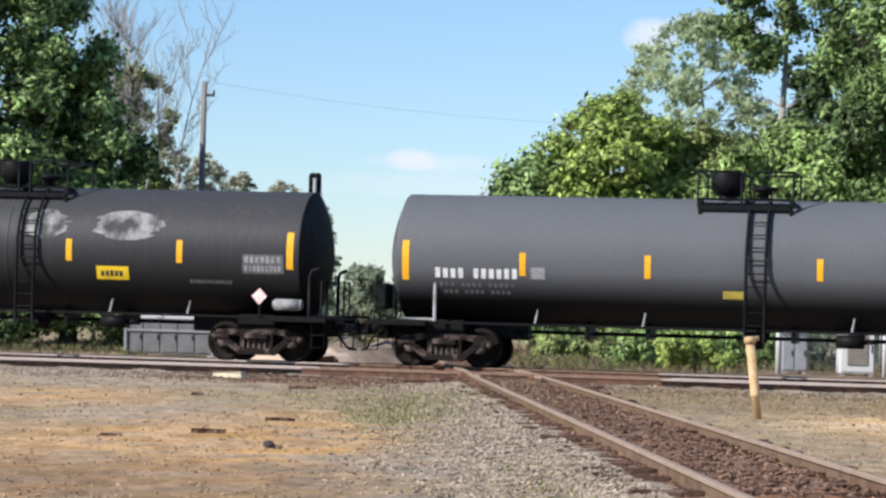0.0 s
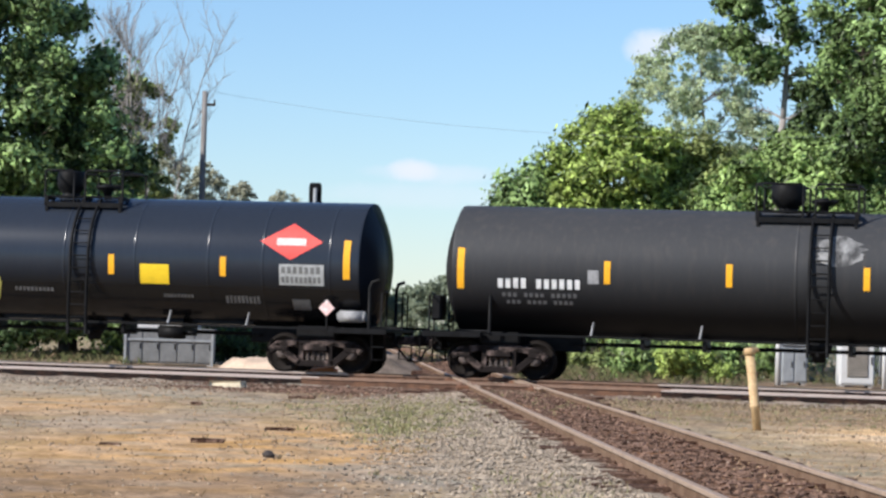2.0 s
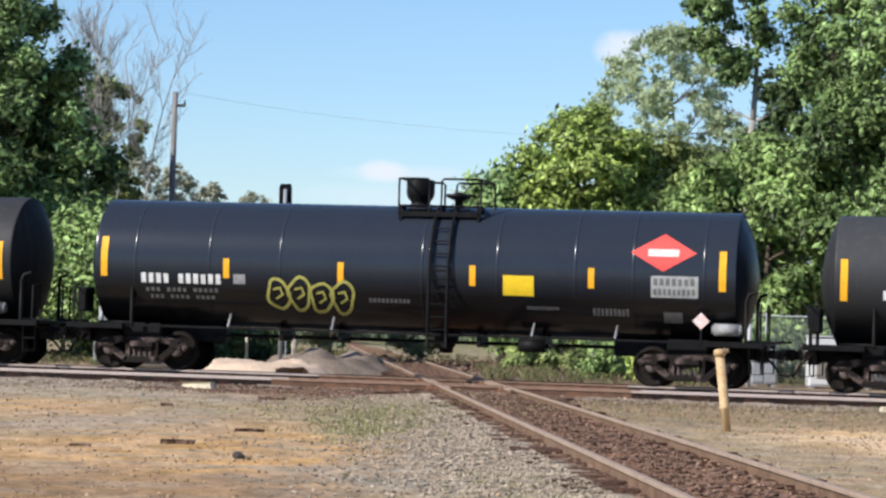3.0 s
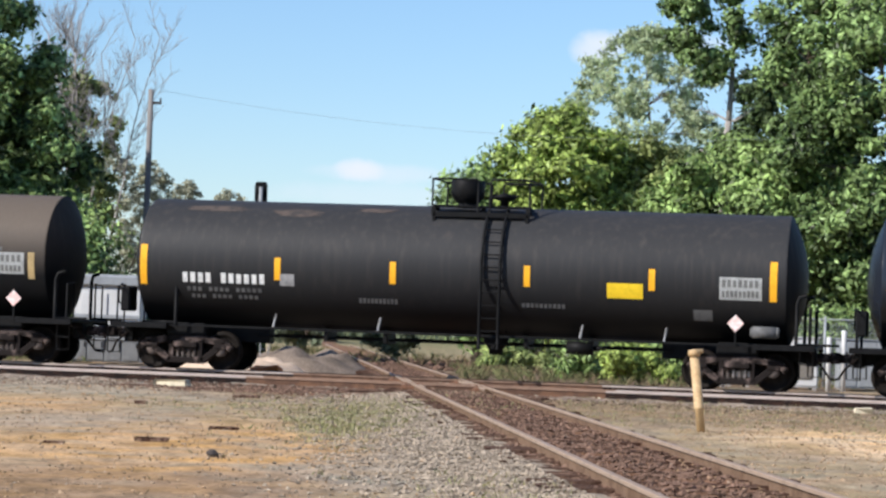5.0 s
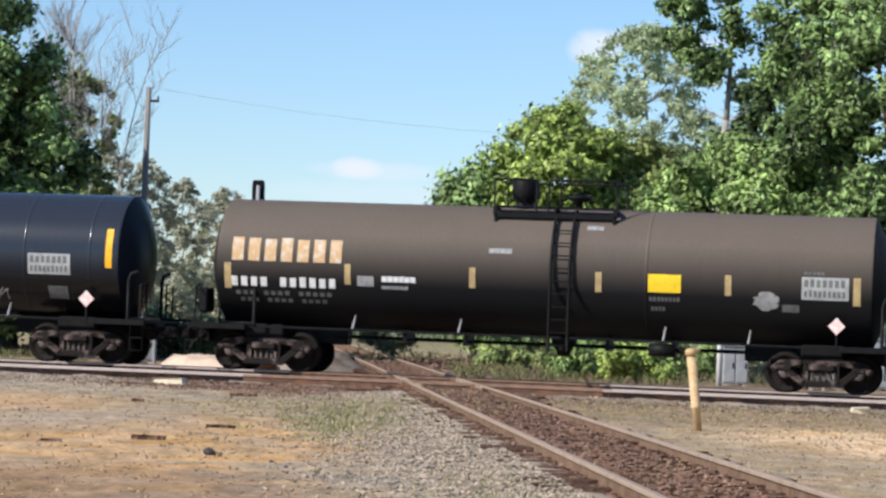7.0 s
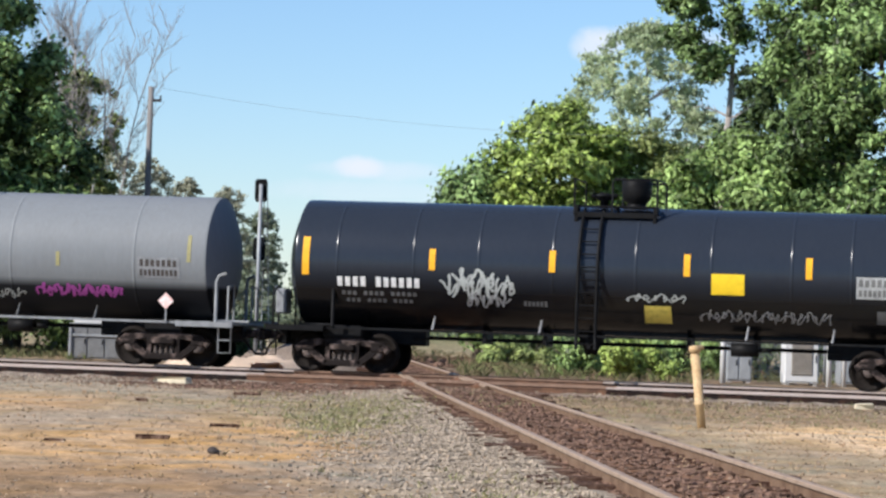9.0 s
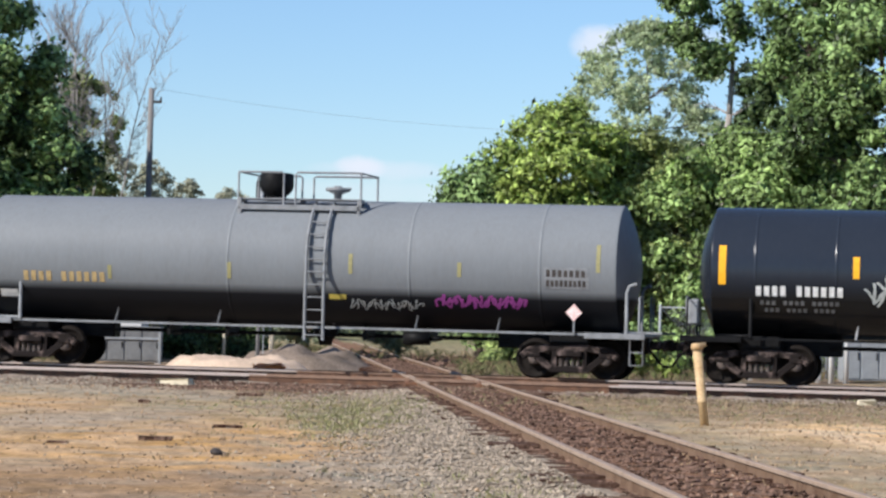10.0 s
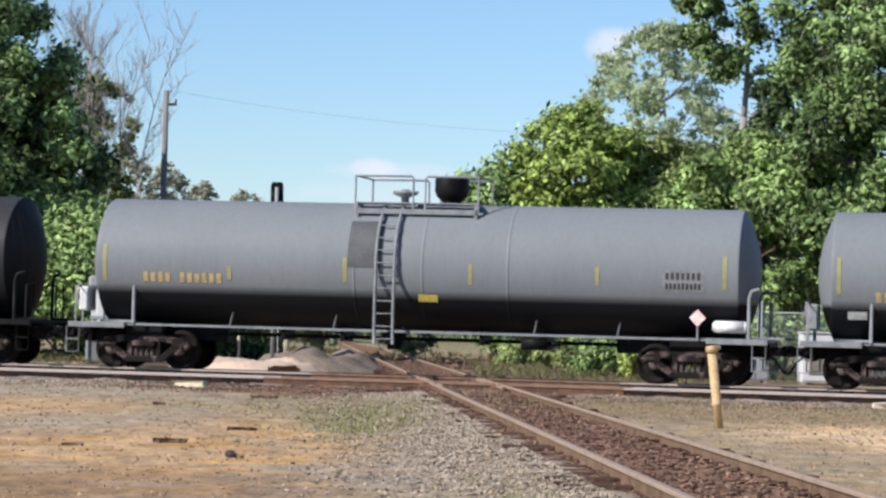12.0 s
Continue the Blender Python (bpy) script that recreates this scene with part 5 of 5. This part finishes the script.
def tree(label, x, y, height, radius, low, mat, seed, count=26000, size=0.17, bark="bark", clump=1.0, gaps=0.75, trunk=0.2, offset=(0, 0), lean=0.0):
    """A tree: tapered trunk with limbs, and a crown of leaf sprays between the heights low and height."""
    rng = random.Random(seed)
    ob = thing("tree", label, "tree", pose(x, y, ground_z(x, y) - 0.05))
    crown_limbs(ob, height, low, trunk, radius, rng, bark, lean)
    mid, half = (low + height) / 2, (height - low) / 2
    cs, rs = [], []
    want = int(150 * gaps * (radius / 4) ** 1.6 * (half / 5)) + 30
    lobes = [(rng.uniform(0, 6.283), rng.uniform(-0.8, 0.9), rng.uniform(0.5, 1.0)) for _ in range(9)]
    for _ in range(want):
        a, w = rng.uniform(0, 6.283), rng.uniform(-1, 1)
        flare = max(0.0, 1 - abs(w) ** 2.6) ** 0.5
        swell = 0.72 + 0.33 * max(0, max(math.cos(a - la) * math.exp(-((w - lw) / 0.35) ** 2) * ls for la, lw, ls in lobes))
        swell += 0.16 * noise.noise((math.cos(a) * 2 + seed, math.sin(a) * 2, w * 3))
        rr = rng.uniform(0.28, 0.72) * clump
        e = max(0.0, radius * flare * swell - rr * 0.5) * rng.uniform(0.0, 1.0) ** 0.4
        cs.append((offset[0] + e * math.cos(a), offset[1] + e * math.sin(a), mid + w * (half - rr * 0.5) * (0.86 + 0.14 * swell)))
        rs.append(rr)
    leaves("crown", "", M[mat], np.array(cs), np.array(rs), count, size, ob, seed)
    return ob


def bush(label, x, y, width, height, mat, seed, count=5000, size=0.11):
    rng = random.Random(seed)
    ob = thing("bush", label, "bush", pose(x, y, ground_z(x, y)))
    bm, tips = B(), []
    for _ in range(6):
        limb(bm, Vector((rng.uniform(-0.3, 0.3) * width, 0, -0.05)), Vector((rng.gauss(0, 0.4), rng.gauss(0, 0.4), 1)).normalized(), height * 0.7, 0.035, 1, rng, tips, 0.8, 0.3)
    tagged(part("stem", bm, M["bark"], ob), kind="stuff")
    cs = np.array([(rng.uniform(-0.5, 0.5) * width, rng.uniform(-0.4, 0.4) * width * 0.6, rng.uniform(0.2, 0.8) * height) for _ in range(16)])
    rs = np.array([rng.uniform(0.18, 0.34) * height for _ in range(16)])
    leaves("foliage", "", M[mat], cs, rs, count, size, ob, seed)
    return ob


def bare_tree(label, x, y, height, seed):
    """A leafless tree: upright forked stems and many thin branches."""
    rng = random.Random(seed)
    ob = thing("tree", label, "tree", pose(x, y, ground_z(x, y) - 0.05))
    bm, twigs = B(), B()

    def twig(p, d, l, r, depth):
        for _ in range(4):
            q = p + d * l / 4
            rod(twigs, p, q, r, r * 0.8, seg=5)
            if depth:
                for _ in range(2):
                    e = (d + Vector((rng.gauss(0, 0.55), rng.gauss(0, 0.45), 0.15))).normalized()
                    twig(q, e, l * rng.uniform(0.35, 0.6), max(0.009, r * 0.6), depth - 1)
            d = (d + Vector((rng.gauss(0, 0.14), rng.gauss(0, 0.12), 0.12))).normalized()
            p, r = q, r * 0.8

    for k in range(9):
        p, d, r = Vector((0.12 * k - 0.5, 0.1 * (k % 2), 0)), Vector((0.045 * (k - 4), rng.uniform(-0.1, 0.1), 1)).normalized(), 0.12 if k % 2 else 0.09
        for m in range(9):
            q = p + d * height * rng.uniform(0.085, 0.105)
            rod(bm, p, q, r, r * 0.82, seg=8)
            d = (d + Vector((rng.gauss(0, 0.09), rng.gauss(0, 0.1), 0.10))).normalized()
            p, r = q, r * 0.82
            if m > 3:
                side = (0.5 if (k + m) % 2 else -0.6) + rng.gauss(0, 0.15)
                twig(p, (d + Vector((side, rng.gauss(0, 0.3), 0.1))).normalized(), rng.uniform(1.8, 3.4) * (1.25 - 0.09 * m), max(0.02, r * 0.6), 2 if m < 8 else 1)
    part("trunk", bm, M["dead_bark"], ob)
    tagged(part("branchwork", twigs, M["dead_bark"], ob), kind="stuff")
    return ob


tree("broad leafy tree with deep green foliage", -17.5, 97.22, 15.0, 5.9, 0.8, "leaf_mid", 21, 80000, 0.16, clump=1.5, gaps=0.6)
tree("leafy green tree beside the larger one", -14.6, 101.38, 10.4, 2.9, 0.6, "leaf_mid", 22, 20000, 0.15, clump=1.3, gaps=0.7)
tree("dense dark green broadleaf tree", -23.5, 102.78, 13.5, 5, 1.0, "leaf_dark", 23, 36000, 0.17)
bare_tree("bare grey tree with thin upright branches", -14.0, 111.12, 15.2, 24)
tree("sparse olive tree among bare branches", -14.0, 112.5, 11.2, 2.2, 3.0, "leaf_olive", 25, 19000, 0.12, "dead_bark", 0.6, 1.4, 0.1)
bush("bright green bush below the bare tree", -12.2, 94.44, 3.2, 5.6, "leaf", 26, 14000, 0.13)
bush("dark green bush under the trees", -15.5, 91.66, 4.0, 2.6, "leaf_dark", 27, 9000, 0.12)
# shade inside the foliage is given by the deeper leaf colour here
tree("green leafy tree darkened for shade below the bare branches", -14.6, 99.5, 8.6, 2.3, 0.5, "leaf_dark", 29, 20000, 0.14, gaps=1.2)
# two dark bushes added to stand for the tree shade behind the mound
bush("dark bush added for the shade behind the dirt mound", -8.6, 97.0, 2.6, 1.9, "leaf_dark", 55, 6000, 0.11)
bush("dark bush added for the shade behind the dirt mound", -6.6, 98.5, 2.2, 1.6, "leaf_dark", 56, 5000, 0.11)
bush("dark green bush under the trees", -11.8, 101.38, 3.0, 2.2, "leaf_dark", 28, 6000, 0.12)
for k, (x, y, h, r, mt) in enumerate(((-23.5, 208.34, 14.5, 2.8, "leaf_hazed"), (-20.8, 211.12, 13.4, 2.6, "leaf_hazed"), (-18.4, 216.66, 12.3, 2.4, "leaf_hazed"), (-15.8, 222.22, 12.0, 2.4, "leaf_hazed"), (-13.2, 227.78, 10.7, 2.4, "leaf_far"))):
    tree("hazy olive-green distant tree", x, y, h, r, 0.5, mt, 30 + k, 9000, 0.16, clump=0.7, gaps=3.0, trunk=0.1)
tree("rounded green tree at the grove's edge", 2.2, 116.66, 8.3, 2.5, 0.6, "leaf_mid", 41, 24000, 0.15, clump=1.4, gaps=0.8)
tree("light green leafy tree in the grove", 5.4, 116.66, 10.9, 3.8, 0.6, "leaf_light", 42, 46000, 0.16, clump=1.4, gaps=0.75)
tree("tall airy light green tree", 9.2, 120.84, 15.0, 4.5, 3.0, "leaf_pale", 43, 25000, 0.12, clump=0.75, gaps=1.6)
tree("green tree with a bare pale trunk and open crown", 12.1, 113.88, 18.0, 2.3, 11.7, "leaf_mid", 44, 10000, 0.16, "dead_bark", 0.9, 1.2, 0.3, offset=(-1.1, 0))
tree("low bushy green tree", 12.4, 111.12, 9.6, 4.2, 0.5, "leaf", 45, 42000, 0.17, clump=1.5, gaps=0.6)
tree("large leafy bright green tree", 18.2, 108.34, 20.0, 5.6, 0.5, "leaf_mid", 46, 100000, 0.17, clump=1.6, gaps=0.5)
tree("low olive-green tree with open branches", 9.2, 117.2, 9.8, 3.0, 0.4, "leaf_olive", 57, 15000, 0.14, gaps=1.2)
tree("dense dark green tree in the grove", 24.5, 113.88, 17.0, 5, 0.6, "leaf_dark", 47, 30000, 0.18)
tree("dense dark green tree in the grove", 17.0, 127.78, 15.0, 5.5, 0.6, "leaf_dark", 48, 46000, 0.18, gaps=1.2)
tree("dark green tree in the grove", 7.5, 131.95, 8.8, 5, 0.4, "leaf_dark", 49, 34000, 0.17, gaps=1.2)
tree("dark green tree in the grove", 12.5, 133.34, 10.5, 4.5, 0.4, "leaf_dark", 50, 30000, 0.17, gaps=1.2)
tree("tall green tree with loose hanging sprays", 15.0, 112.5, 19.0, 2.9, 9.5, "leaf_mid", 58, 9500, 0.16, clump=1.1, gaps=0.8, trunk=0.22)
tree("low round green tree across the field", -5.2, 124.0, 3.7, 2.2, 0.3, "leaf_far", 59, 9000, 0.13, clump=0.8, trunk=0.1)
tree("low round green tree across the field", -1.2, 127.0, 3.9, 2.6, 0.3, "leaf_far", 60, 9000, 0.13, clump=0.8, trunk=0.1)
bush("bright green bush beside the tracks", 6.6, 84.72, 2.0, 1.25, "leaf_light", 51, 7000, 0.09)
bush("green bush beside the tracks", 5.0, 88.88, 1.6, 1.3, "leaf", 52, 4500, 0.09)
bush("low green bush beside the tracks", 8.8, 91.66, 2.6, 1.6, "leaf", 53, 6000, 0.1)
bush("low green bush beside the tracks", 12.5, 97.22, 4.0, 3.0, "leaf", 54, 9000, 0.12)

for k, (x, y, w, h, mt) in enumerate(((3.6, 101.0, 3.0, 1.1, "leaf_olive"), (6.4, 103.0, 3.2, 1.5, "leaf_dark"), (9.6, 100.5, 3.0, 1.5, "leaf_olive"), (4.4, 109.0, 4.0, 1.6, "leaf_dark"), (8.0, 110.0, 4.0, 1.9, "leaf_mid"))):
    bush("low scrubby bush on the waste ground", x, y, w, h, mt, 70 + k, 5000, 0.11)


def treeline():
    r = np.random.default_rng(60)
    n = 420
    cs = np.stack([r.uniform(-75, 80, n), r.uniform(285, 330, n), r.uniform(0.5, 6.2, n)], -1)
    cs[:, 2] *= 0.75 + 0.35 * np.sin(cs[:, 0] * 0.35) * np.sin(cs[:, 0] * 0.13 + 1)
    return tagged(leaves("treeline", "hazy green woods along the horizon", M["leaf_far"], cs, r.uniform(1.0, 2.2, n), 60000, 0.34, None, 61), "hazy green woods along the horizon", "woods", kind="stuff")


treeline()


# ---- posts, signal, pole ----
def utility_pole():
    x, y = -10.38, 104.2
    ob = thing("utility_pole", "weathered grey wooden utility pole", "utility pole", pose(x, y, ground_z(x, y) - 0.05))
    bm = rod(B(), (0, 0, 0), (0, 0, 9.9), 0.135, 0.10, seg=14)
    part("shaft", bm, M["pole"], ob)
    bm = box(B(), 0.05, 0.4, -0.04, 0.04, 9.35, 9.45, 0.01)
    rod(bm, (0.36, 0, 9.45), (0.36, 0, 9.6), 0.04, 0.03)
    part("insulator", bm, M["dark_mark"], ob)


def wire(label, a, b, sag, r=0.012):
    bm, pts = B(), []
    for k in range(25):
        t = k / 24
        pts.append(Vector(a).lerp(Vector(b), t) - Vector((0, 0, sag * 4 * t * (1 - t))))
    pipe(bm, pts, r, 5)
    tagged(part("cable", bm, M["cable"]), label, "cable")


def marker_post():
    x, y = 4.29, 43.2
    ob = thing("marker_post", "faded yellow capped pipe post in the gravel", "marker post", pose(x, y, ground_z(x, y), 0, -7.0, 0))
    bm = lathe(B(), [(0, -0.1), (0.066, -0.1), (0.066, 0.34), (0.08, 0.35), (0.08, 0.40), (0.072, 0.41), (0.072, 1.18), (0, 1.18)], 20)
    part("pipe", bm, M["post"], ob)
    bm = lathe(B(), [(0.0, 1.16), (0.09, 1.16), (0.092, 1.22), (0.08, 1.26), (0, 1.27)], 20)
    rod(bm, (-0.03, 0, 1.23), (0.14, 0, 1.23), 0.035, seg=10)
    part("cap", bm, M["post"], ob)


def rail_signal():
    x, y = -4.95, 83.3
    ob = thing("railway_signal", "railway signal mast with two dark oval heads", "railway signal", pose(x, y, ground_z(x, y)))
    part("mast", rod(B(), (0, 0, 0), (0, 0, 5.4), 0.06, 0.055, seg=12), M["cab_grey"], ob)
    for z in (5.22, 3.5):
        bm = B()
        vs = []
        for k in range(24):
            a = 2 * math.pi * k / 24
            vs.append((0.19 * math.cos(a), 0.16 * max(-1, min(1, 1.6 * math.sin(a))) + (0.18 if math.sin(a) > 0 else -0.18)))
        f = bm.faces.new([bm.verts.new((p, 0.10, z + q)) for p, q in vs])
        ex = bmesh.ops.extrude_face_region(bm, geom=[f])
        bmesh.ops.translate(bm, vec=(0, 0.03, 0), verts=[e for e in ex["geom"] if isinstance(e, bmesh.types.BMVert)])
        box(bm, -0.09, 0.09, 0.09, 0.3, z - 0.26, z + 0.26, 0.02)
        bmesh.ops.recalc_face_normals(bm, faces=bm.faces)
        head = part("signal_head", bm, M["black"], ob, "dark oval signal head")
        for dz in (-0.15, 0.15):
            bm = lathe(B(), [(0.07, 0), (0.08, 0.16), (0.07, 0.16), (0.06, 0.01), (0, 0.01)], 14, pose(0, 0.3, z + dz, -90, 0, 0))
            part("lens_hood", bm, M["black"], head)
    bm = B()
    pipe(bm, [(0.15, 0.2, 0), (0.1, 0.08, 5.0)], 0.015)
    pipe(bm, [(0.4, 0.2, 0), (0.2, 0.08, 5.0)], 0.015)
    for k in range(14):
        z = 0.3 + 0.33 * k
        rod(bm, (0.15 - 0.003 * k, 0.19, z), (0.4 - 0.013 * k, 0.19, z), 0.012, seg=6)
    part("ladder", bm, M["cab_grey"], ob)
    part("base", box(B(), -0.14, 0.14, -0.12, 0.14, 0, 0.35, 0.03), M["black"], ob)


def cabinet(x0, x1, y, z1, depth, label, mat="cab_grey", doors=2, legs=True):
    w = x1 - x0
    z0 = ground_z((x0 + x1) / 2, y)
    ob = thing("equipment_cabinet", label, "cabinet", pose((x0 + x1) / 2, y, z0), group="trackside cabinets")
    h = z1 - z0
    part("body", box(B(), -w / 2, w / 2, 0, depth, 0.06, h, 0.02), M[mat], ob)
    for k in range(doors):
        a = -w / 2 + w * k / doors
        d = part("door", box(B(), a + 0.03, a + w / doors - 0.03, -0.025, 0.0, 0.12, h - 0.06, 0.008), M[mat], ob)
        part("door_handle", box(B(), a + w / doors - 0.1, a + w / doors - 0.07, -0.05, -0.024, h * 0.45, h * 0.6, 0.006), M["black"], d)
    part("roof", box(B(), -w / 2 - 0.04, w / 2 + 0.04, -0.06, depth + 0.04, h, h + 0.04, 0.01), M[mat], ob)
    for x in (-w / 2 + 0.1, w / 2 - 0.1):
        part("foot", box(B(), x - 0.06, x + 0.06, 0.02, depth - 0.02, -0.05, 0.07), M["concrete"], ob)
    return ob


utility_pole()
wire("thin overhead cable across the sky", (-10.0, 104.2, 9.6), (24, 111, 10.4), 1.35, 0.005)
marker_post()
rail_signal()
low = cabinet(-10.75, -8.1, 86.12, 0.86, 1.0, "low grey metal trackside cabinet with several doors", "cab_dull", doors=5)
part("ledge", box(B(), -1.36, 1.36, -0.07, -0.03, 0.74, 0.82, 0.008), M["cab_grey"], low, "pale galvanised ledge")
for x in (-1.33, 1.33):
    part("corner_post", box(B(), x - 0.04, x + 0.04, -0.09, -0.02, 0, 1.02, 0.008), M["cab_grey"], low)
cabinet(9.1, 9.85, 84.72, 0.95, 0.8, "grey galvanised metal trackside cabinet", doors=2)
vent = cabinet(10.74, 11.76, 84.02, 1.3, 0.9, "white metal trackside cabinet with a beige louvred panel", "white_paint", doors=1)
panel = part("louver_panel", box(B(), -0.3, 0.32, -0.045, -0.024, 0.3, 1.3, 0.006), M["louver"], vent, "beige louvred panel")
for k in range(12):
    part("slat", box(B(), -0.28, 0.30, -0.062, -0.044, 0.34 + k * 0.08, 0.38 + k * 0.08, 0.004), M["louver"], panel)
cabinet(12.7, 14.4, 86.12, 1.3, 0.9, "wide grey metal trackside cabinet with three doors", doors=3)


def hut():
    x, y = -10.1, 90
    ob = thing("equipment_hut", "white metal equipment hut with a grey roof", "hut", pose(x, y, ground_z(x, y)))
    part("wall", box(B(), -1.05, 1.05, 0, 2.2, 0.1, 2.35, 0.02), M["white_paint"], ob)
    part("roof", box(B(), -1.15, 1.15, -0.12, 2.3, 2.35, 2.75, 0.08), M["cab_grey"], ob)
    for z in (1.35, 0.75):
        part("ledge", box(B(), -1.07, 1.07, -0.05, 0.0, z, z + 0.12, 0.01), M["cab_grey"], ob)
    d = part("door", box(B(), -0.85, 0.0, -0.04, 0.0, 0.15, 2.15, 0.01), M["white_paint"], ob)
    part("door_handle", box(B(), -0.12, -0.08, -0.09, -0.038, 1.0, 1.15, 0.01), M["black"], d)
    part("foundation", box(B(), -1.1, 1.1, -0.05, 2.25, -0.1, 0.12), M["concrete"], ob)


hut()


def chain_fence(x0, x1, y, h):
    ob = thing("chain_link_fence", "galvanised chain-link fence with steel posts", "fence", pose(0, y, -0.25))
    n = int((x1 - x0) / 2.4)
    for k in range(n + 1):
        x = x0 + (x1 - x0) * k / n
        part("post", rod(B(), (x, 0, 0), (x, 0, h + 0.1), 0.045, seg=10), M["cab_grey"], ob)
    for z in (0.12, h):
        part("rail", rod(B(), (x0, 0, z), (x1, 0, z), 0.025, seg=8), M["cab_grey"], ob)
    vs, fs = [], []
    for s in (-1, 1):
        x = x0 - h
        while x < x1 + h:
            a, b = (x, 0.12), (x + s * (h - 0.12), h)
            if min(a[0], b[0]) >= x0 and max(a[0], b[0]) <= x1:
                i = len(vs)
                vs += [(a[0] - 0.007, 0.02, a[1]), (a[0] + 0.007, 0.02, a[1]), (b[0] + 0.007, 0.02, b[1]), (b[0] - 0.007, 0.02, b[1])]
                fs.append((i, i + 1, i + 2, i + 3))
            x += 0.11
    me = bpy.data.meshes.new("mesh_wire")
    me.from_pydata(vs, [], fs)
    tagged(place("mesh_wire", me, M["cab_grey"], ob), kind="stuff")


chain_fence(7.6, 24.0, 92, 2.2)


def dirt_mound(label, x, y, w, d, h, seed, mat="pale_dirt", crest=1.0):
    bm = B()
    bmesh.ops.create_grid(bm, x_segments=24, y_segments=16, size=0.5)
    for v in bm.verts:
        q = min(1, crest * max(0, 1 - (v.co.x ** 2 + v.co.y ** 2) * 4))
        v.co = Vector((v.co.x * w, v.co.y * d, h * q * (0.8 + 0.5 * noise.noise((v.co.x * 5, v.co.y * 5, seed)) + 0.18 * noise.noise((v.co.x * 14, v.co.y * 14, seed))) - 0.04))
    for f in bm.faces:
        f.smooth = True
    tagged(part("dirt_mound", bm, M[mat], None, "", pose(x, y, ground_z(x, y))), label, "dirt mound")


dirt_mound("low pale sandy dirt mound beside the track", -5.4, 81.0, 4.4, 4.0, 0.46, 1, crest=2.2)
dirt_mound("low grey-brown dirt mound beside the track", -3.7, 84.5, 4.6, 4.5, 0.74, 2, "grey_dirt", crest=1.3)


def short_post(label, x, y, h, r, mat):
    ob = lathe(B(), [(0, -0.05), (r, -0.05), (r, h - 0.03), (r * 0.8, h), (0, h)], 14)
    tagged(part("marker_post", ob, M[mat], None, "", pose(x, y, ground_z(x, y))), label, "marker post")


short_post("slim yellow-white marker post", -5.0, 91.66, 1.0, 0.08, "cream")
short_post("slim yellow-white marker post", -6.6, 92.5, 0.95, 0.05, "cream")
short_post("slim white painted marker post", 8.85, 83.4, 1.85, 0.09, "white_paint")
short_post("slim white painted marker post", 11.95, 83.2, 1.6, 0.08, "white_paint")
short_post("slim white painted marker post", 12.42, 83.4, 1.8, 0.08, "white_paint")


def debris(name, label, cat, mat, x, y, l, w, h, rz, seed):
    rng = random.Random(seed)
    bm = box(B(), -l / 2, l / 2, -w / 2, w / 2, 0, h, min(w, h) * 0.2)
    for v in bm.verts:
        v.co += Vector((rng.uniform(-1, 1) * l * 0.05, rng.uniform(-1, 1) * w * 0.2, rng.uniform(-1, 1) * h * 0.15))
    tagged(part(name, bm, M[mat], None, "", pose(x, y, ground_z(x, y) - h * 0.1, 0, 0, rz)), label, cat)


debris("wood_scrap", "dark broken piece of wood on the dirt", "wood scrap", "tie", -3.12, 33.0, 0.4, 0.1, 0.06, -6, 1)
debris("wood_scrap", "dark broken piece of wood on the dirt", "wood scrap", "tie", -2.58, 37.1, 0.38, 0.08, 0.05, 3, 2)
bm = B()
bmesh.ops.create_icosphere(bm, subdivisions=2, radius=0.07)
for v in bm.verts:
    v.co *= 1 + 0.35 * noise.noise(v.co * 14)
    v.co.z *= 0.7
tagged(part("rock", bm, M["dark_mark"], None, "", pose(-2.19, 30.0, ground_z(-2.19, 30.0) + 0.03)), "small dark rock on the dirt", "rock")
debris("wood_scrap", "small dark twig piece on dirt", "wood scrap", "tie", -4.09, 31.7, 0.24, 0.06, 0.03, -14, 4)
debris("wood_scrap", "small dark wood splinter on dirt", "wood scrap", "tie", -4.63, 46.8, 0.2, 0.08, 0.06, -10, 8)
debris("wood_scrap", "long dark splinter lying in the gravel", "wood scrap", "tie", -3.3, 53.4, 0.5, 0.1, 0.06, -5, 9)
debris("concrete_block", "pale concrete slab beside the rail", "concrete block", "cream", -5.3, 60, 0.75, 0.3, 0.16, -7, 5)
debris("concrete_block", "small pale concrete slab beside the rail", "concrete block", "cream", 9.0, 57.5, 0.4, 0.25, 0.14, -7, 6)
debris("painted_block", "orange painted block beside the rail", "painted block", "orange", -3.95, 71.6, 0.75, 0.3, 0.36, -7, 7)


# ---- the motion of the train ----
PULL_AT = (0, 0.9, 1.5, 3.0, 4.4, 4.95, 5.55, 6.5, 8.5, 9.0, 10.0, 12.0)
PULL = (0.03, 0.05, 0.01, -0.04, -0.14, -0.18, 0.13, 0.07, 0.07, 0.06, -0.06, 0.0)


def run(t):
    """Metres run since the start; the pull is a little uneven."""
    return 9.622 * t + 0.0198 * t * t + float(np.interp(t, PULL_AT, PULL))


def motions():
    for car, s0 in zip(CARS, START):
        walk(car, [(0.5 * k, TRACK @ pose(s0 + run(0.5 * k), 0, 0)) for k in range(25)])
    for w, x in WHEELSETS:
        walk(w, [(k / 15, pose(x, 0, 0.457) @ Matrix.Rotation(run(k / 15) / 0.457, 4, "Y")) for k in range(181)])


motions()
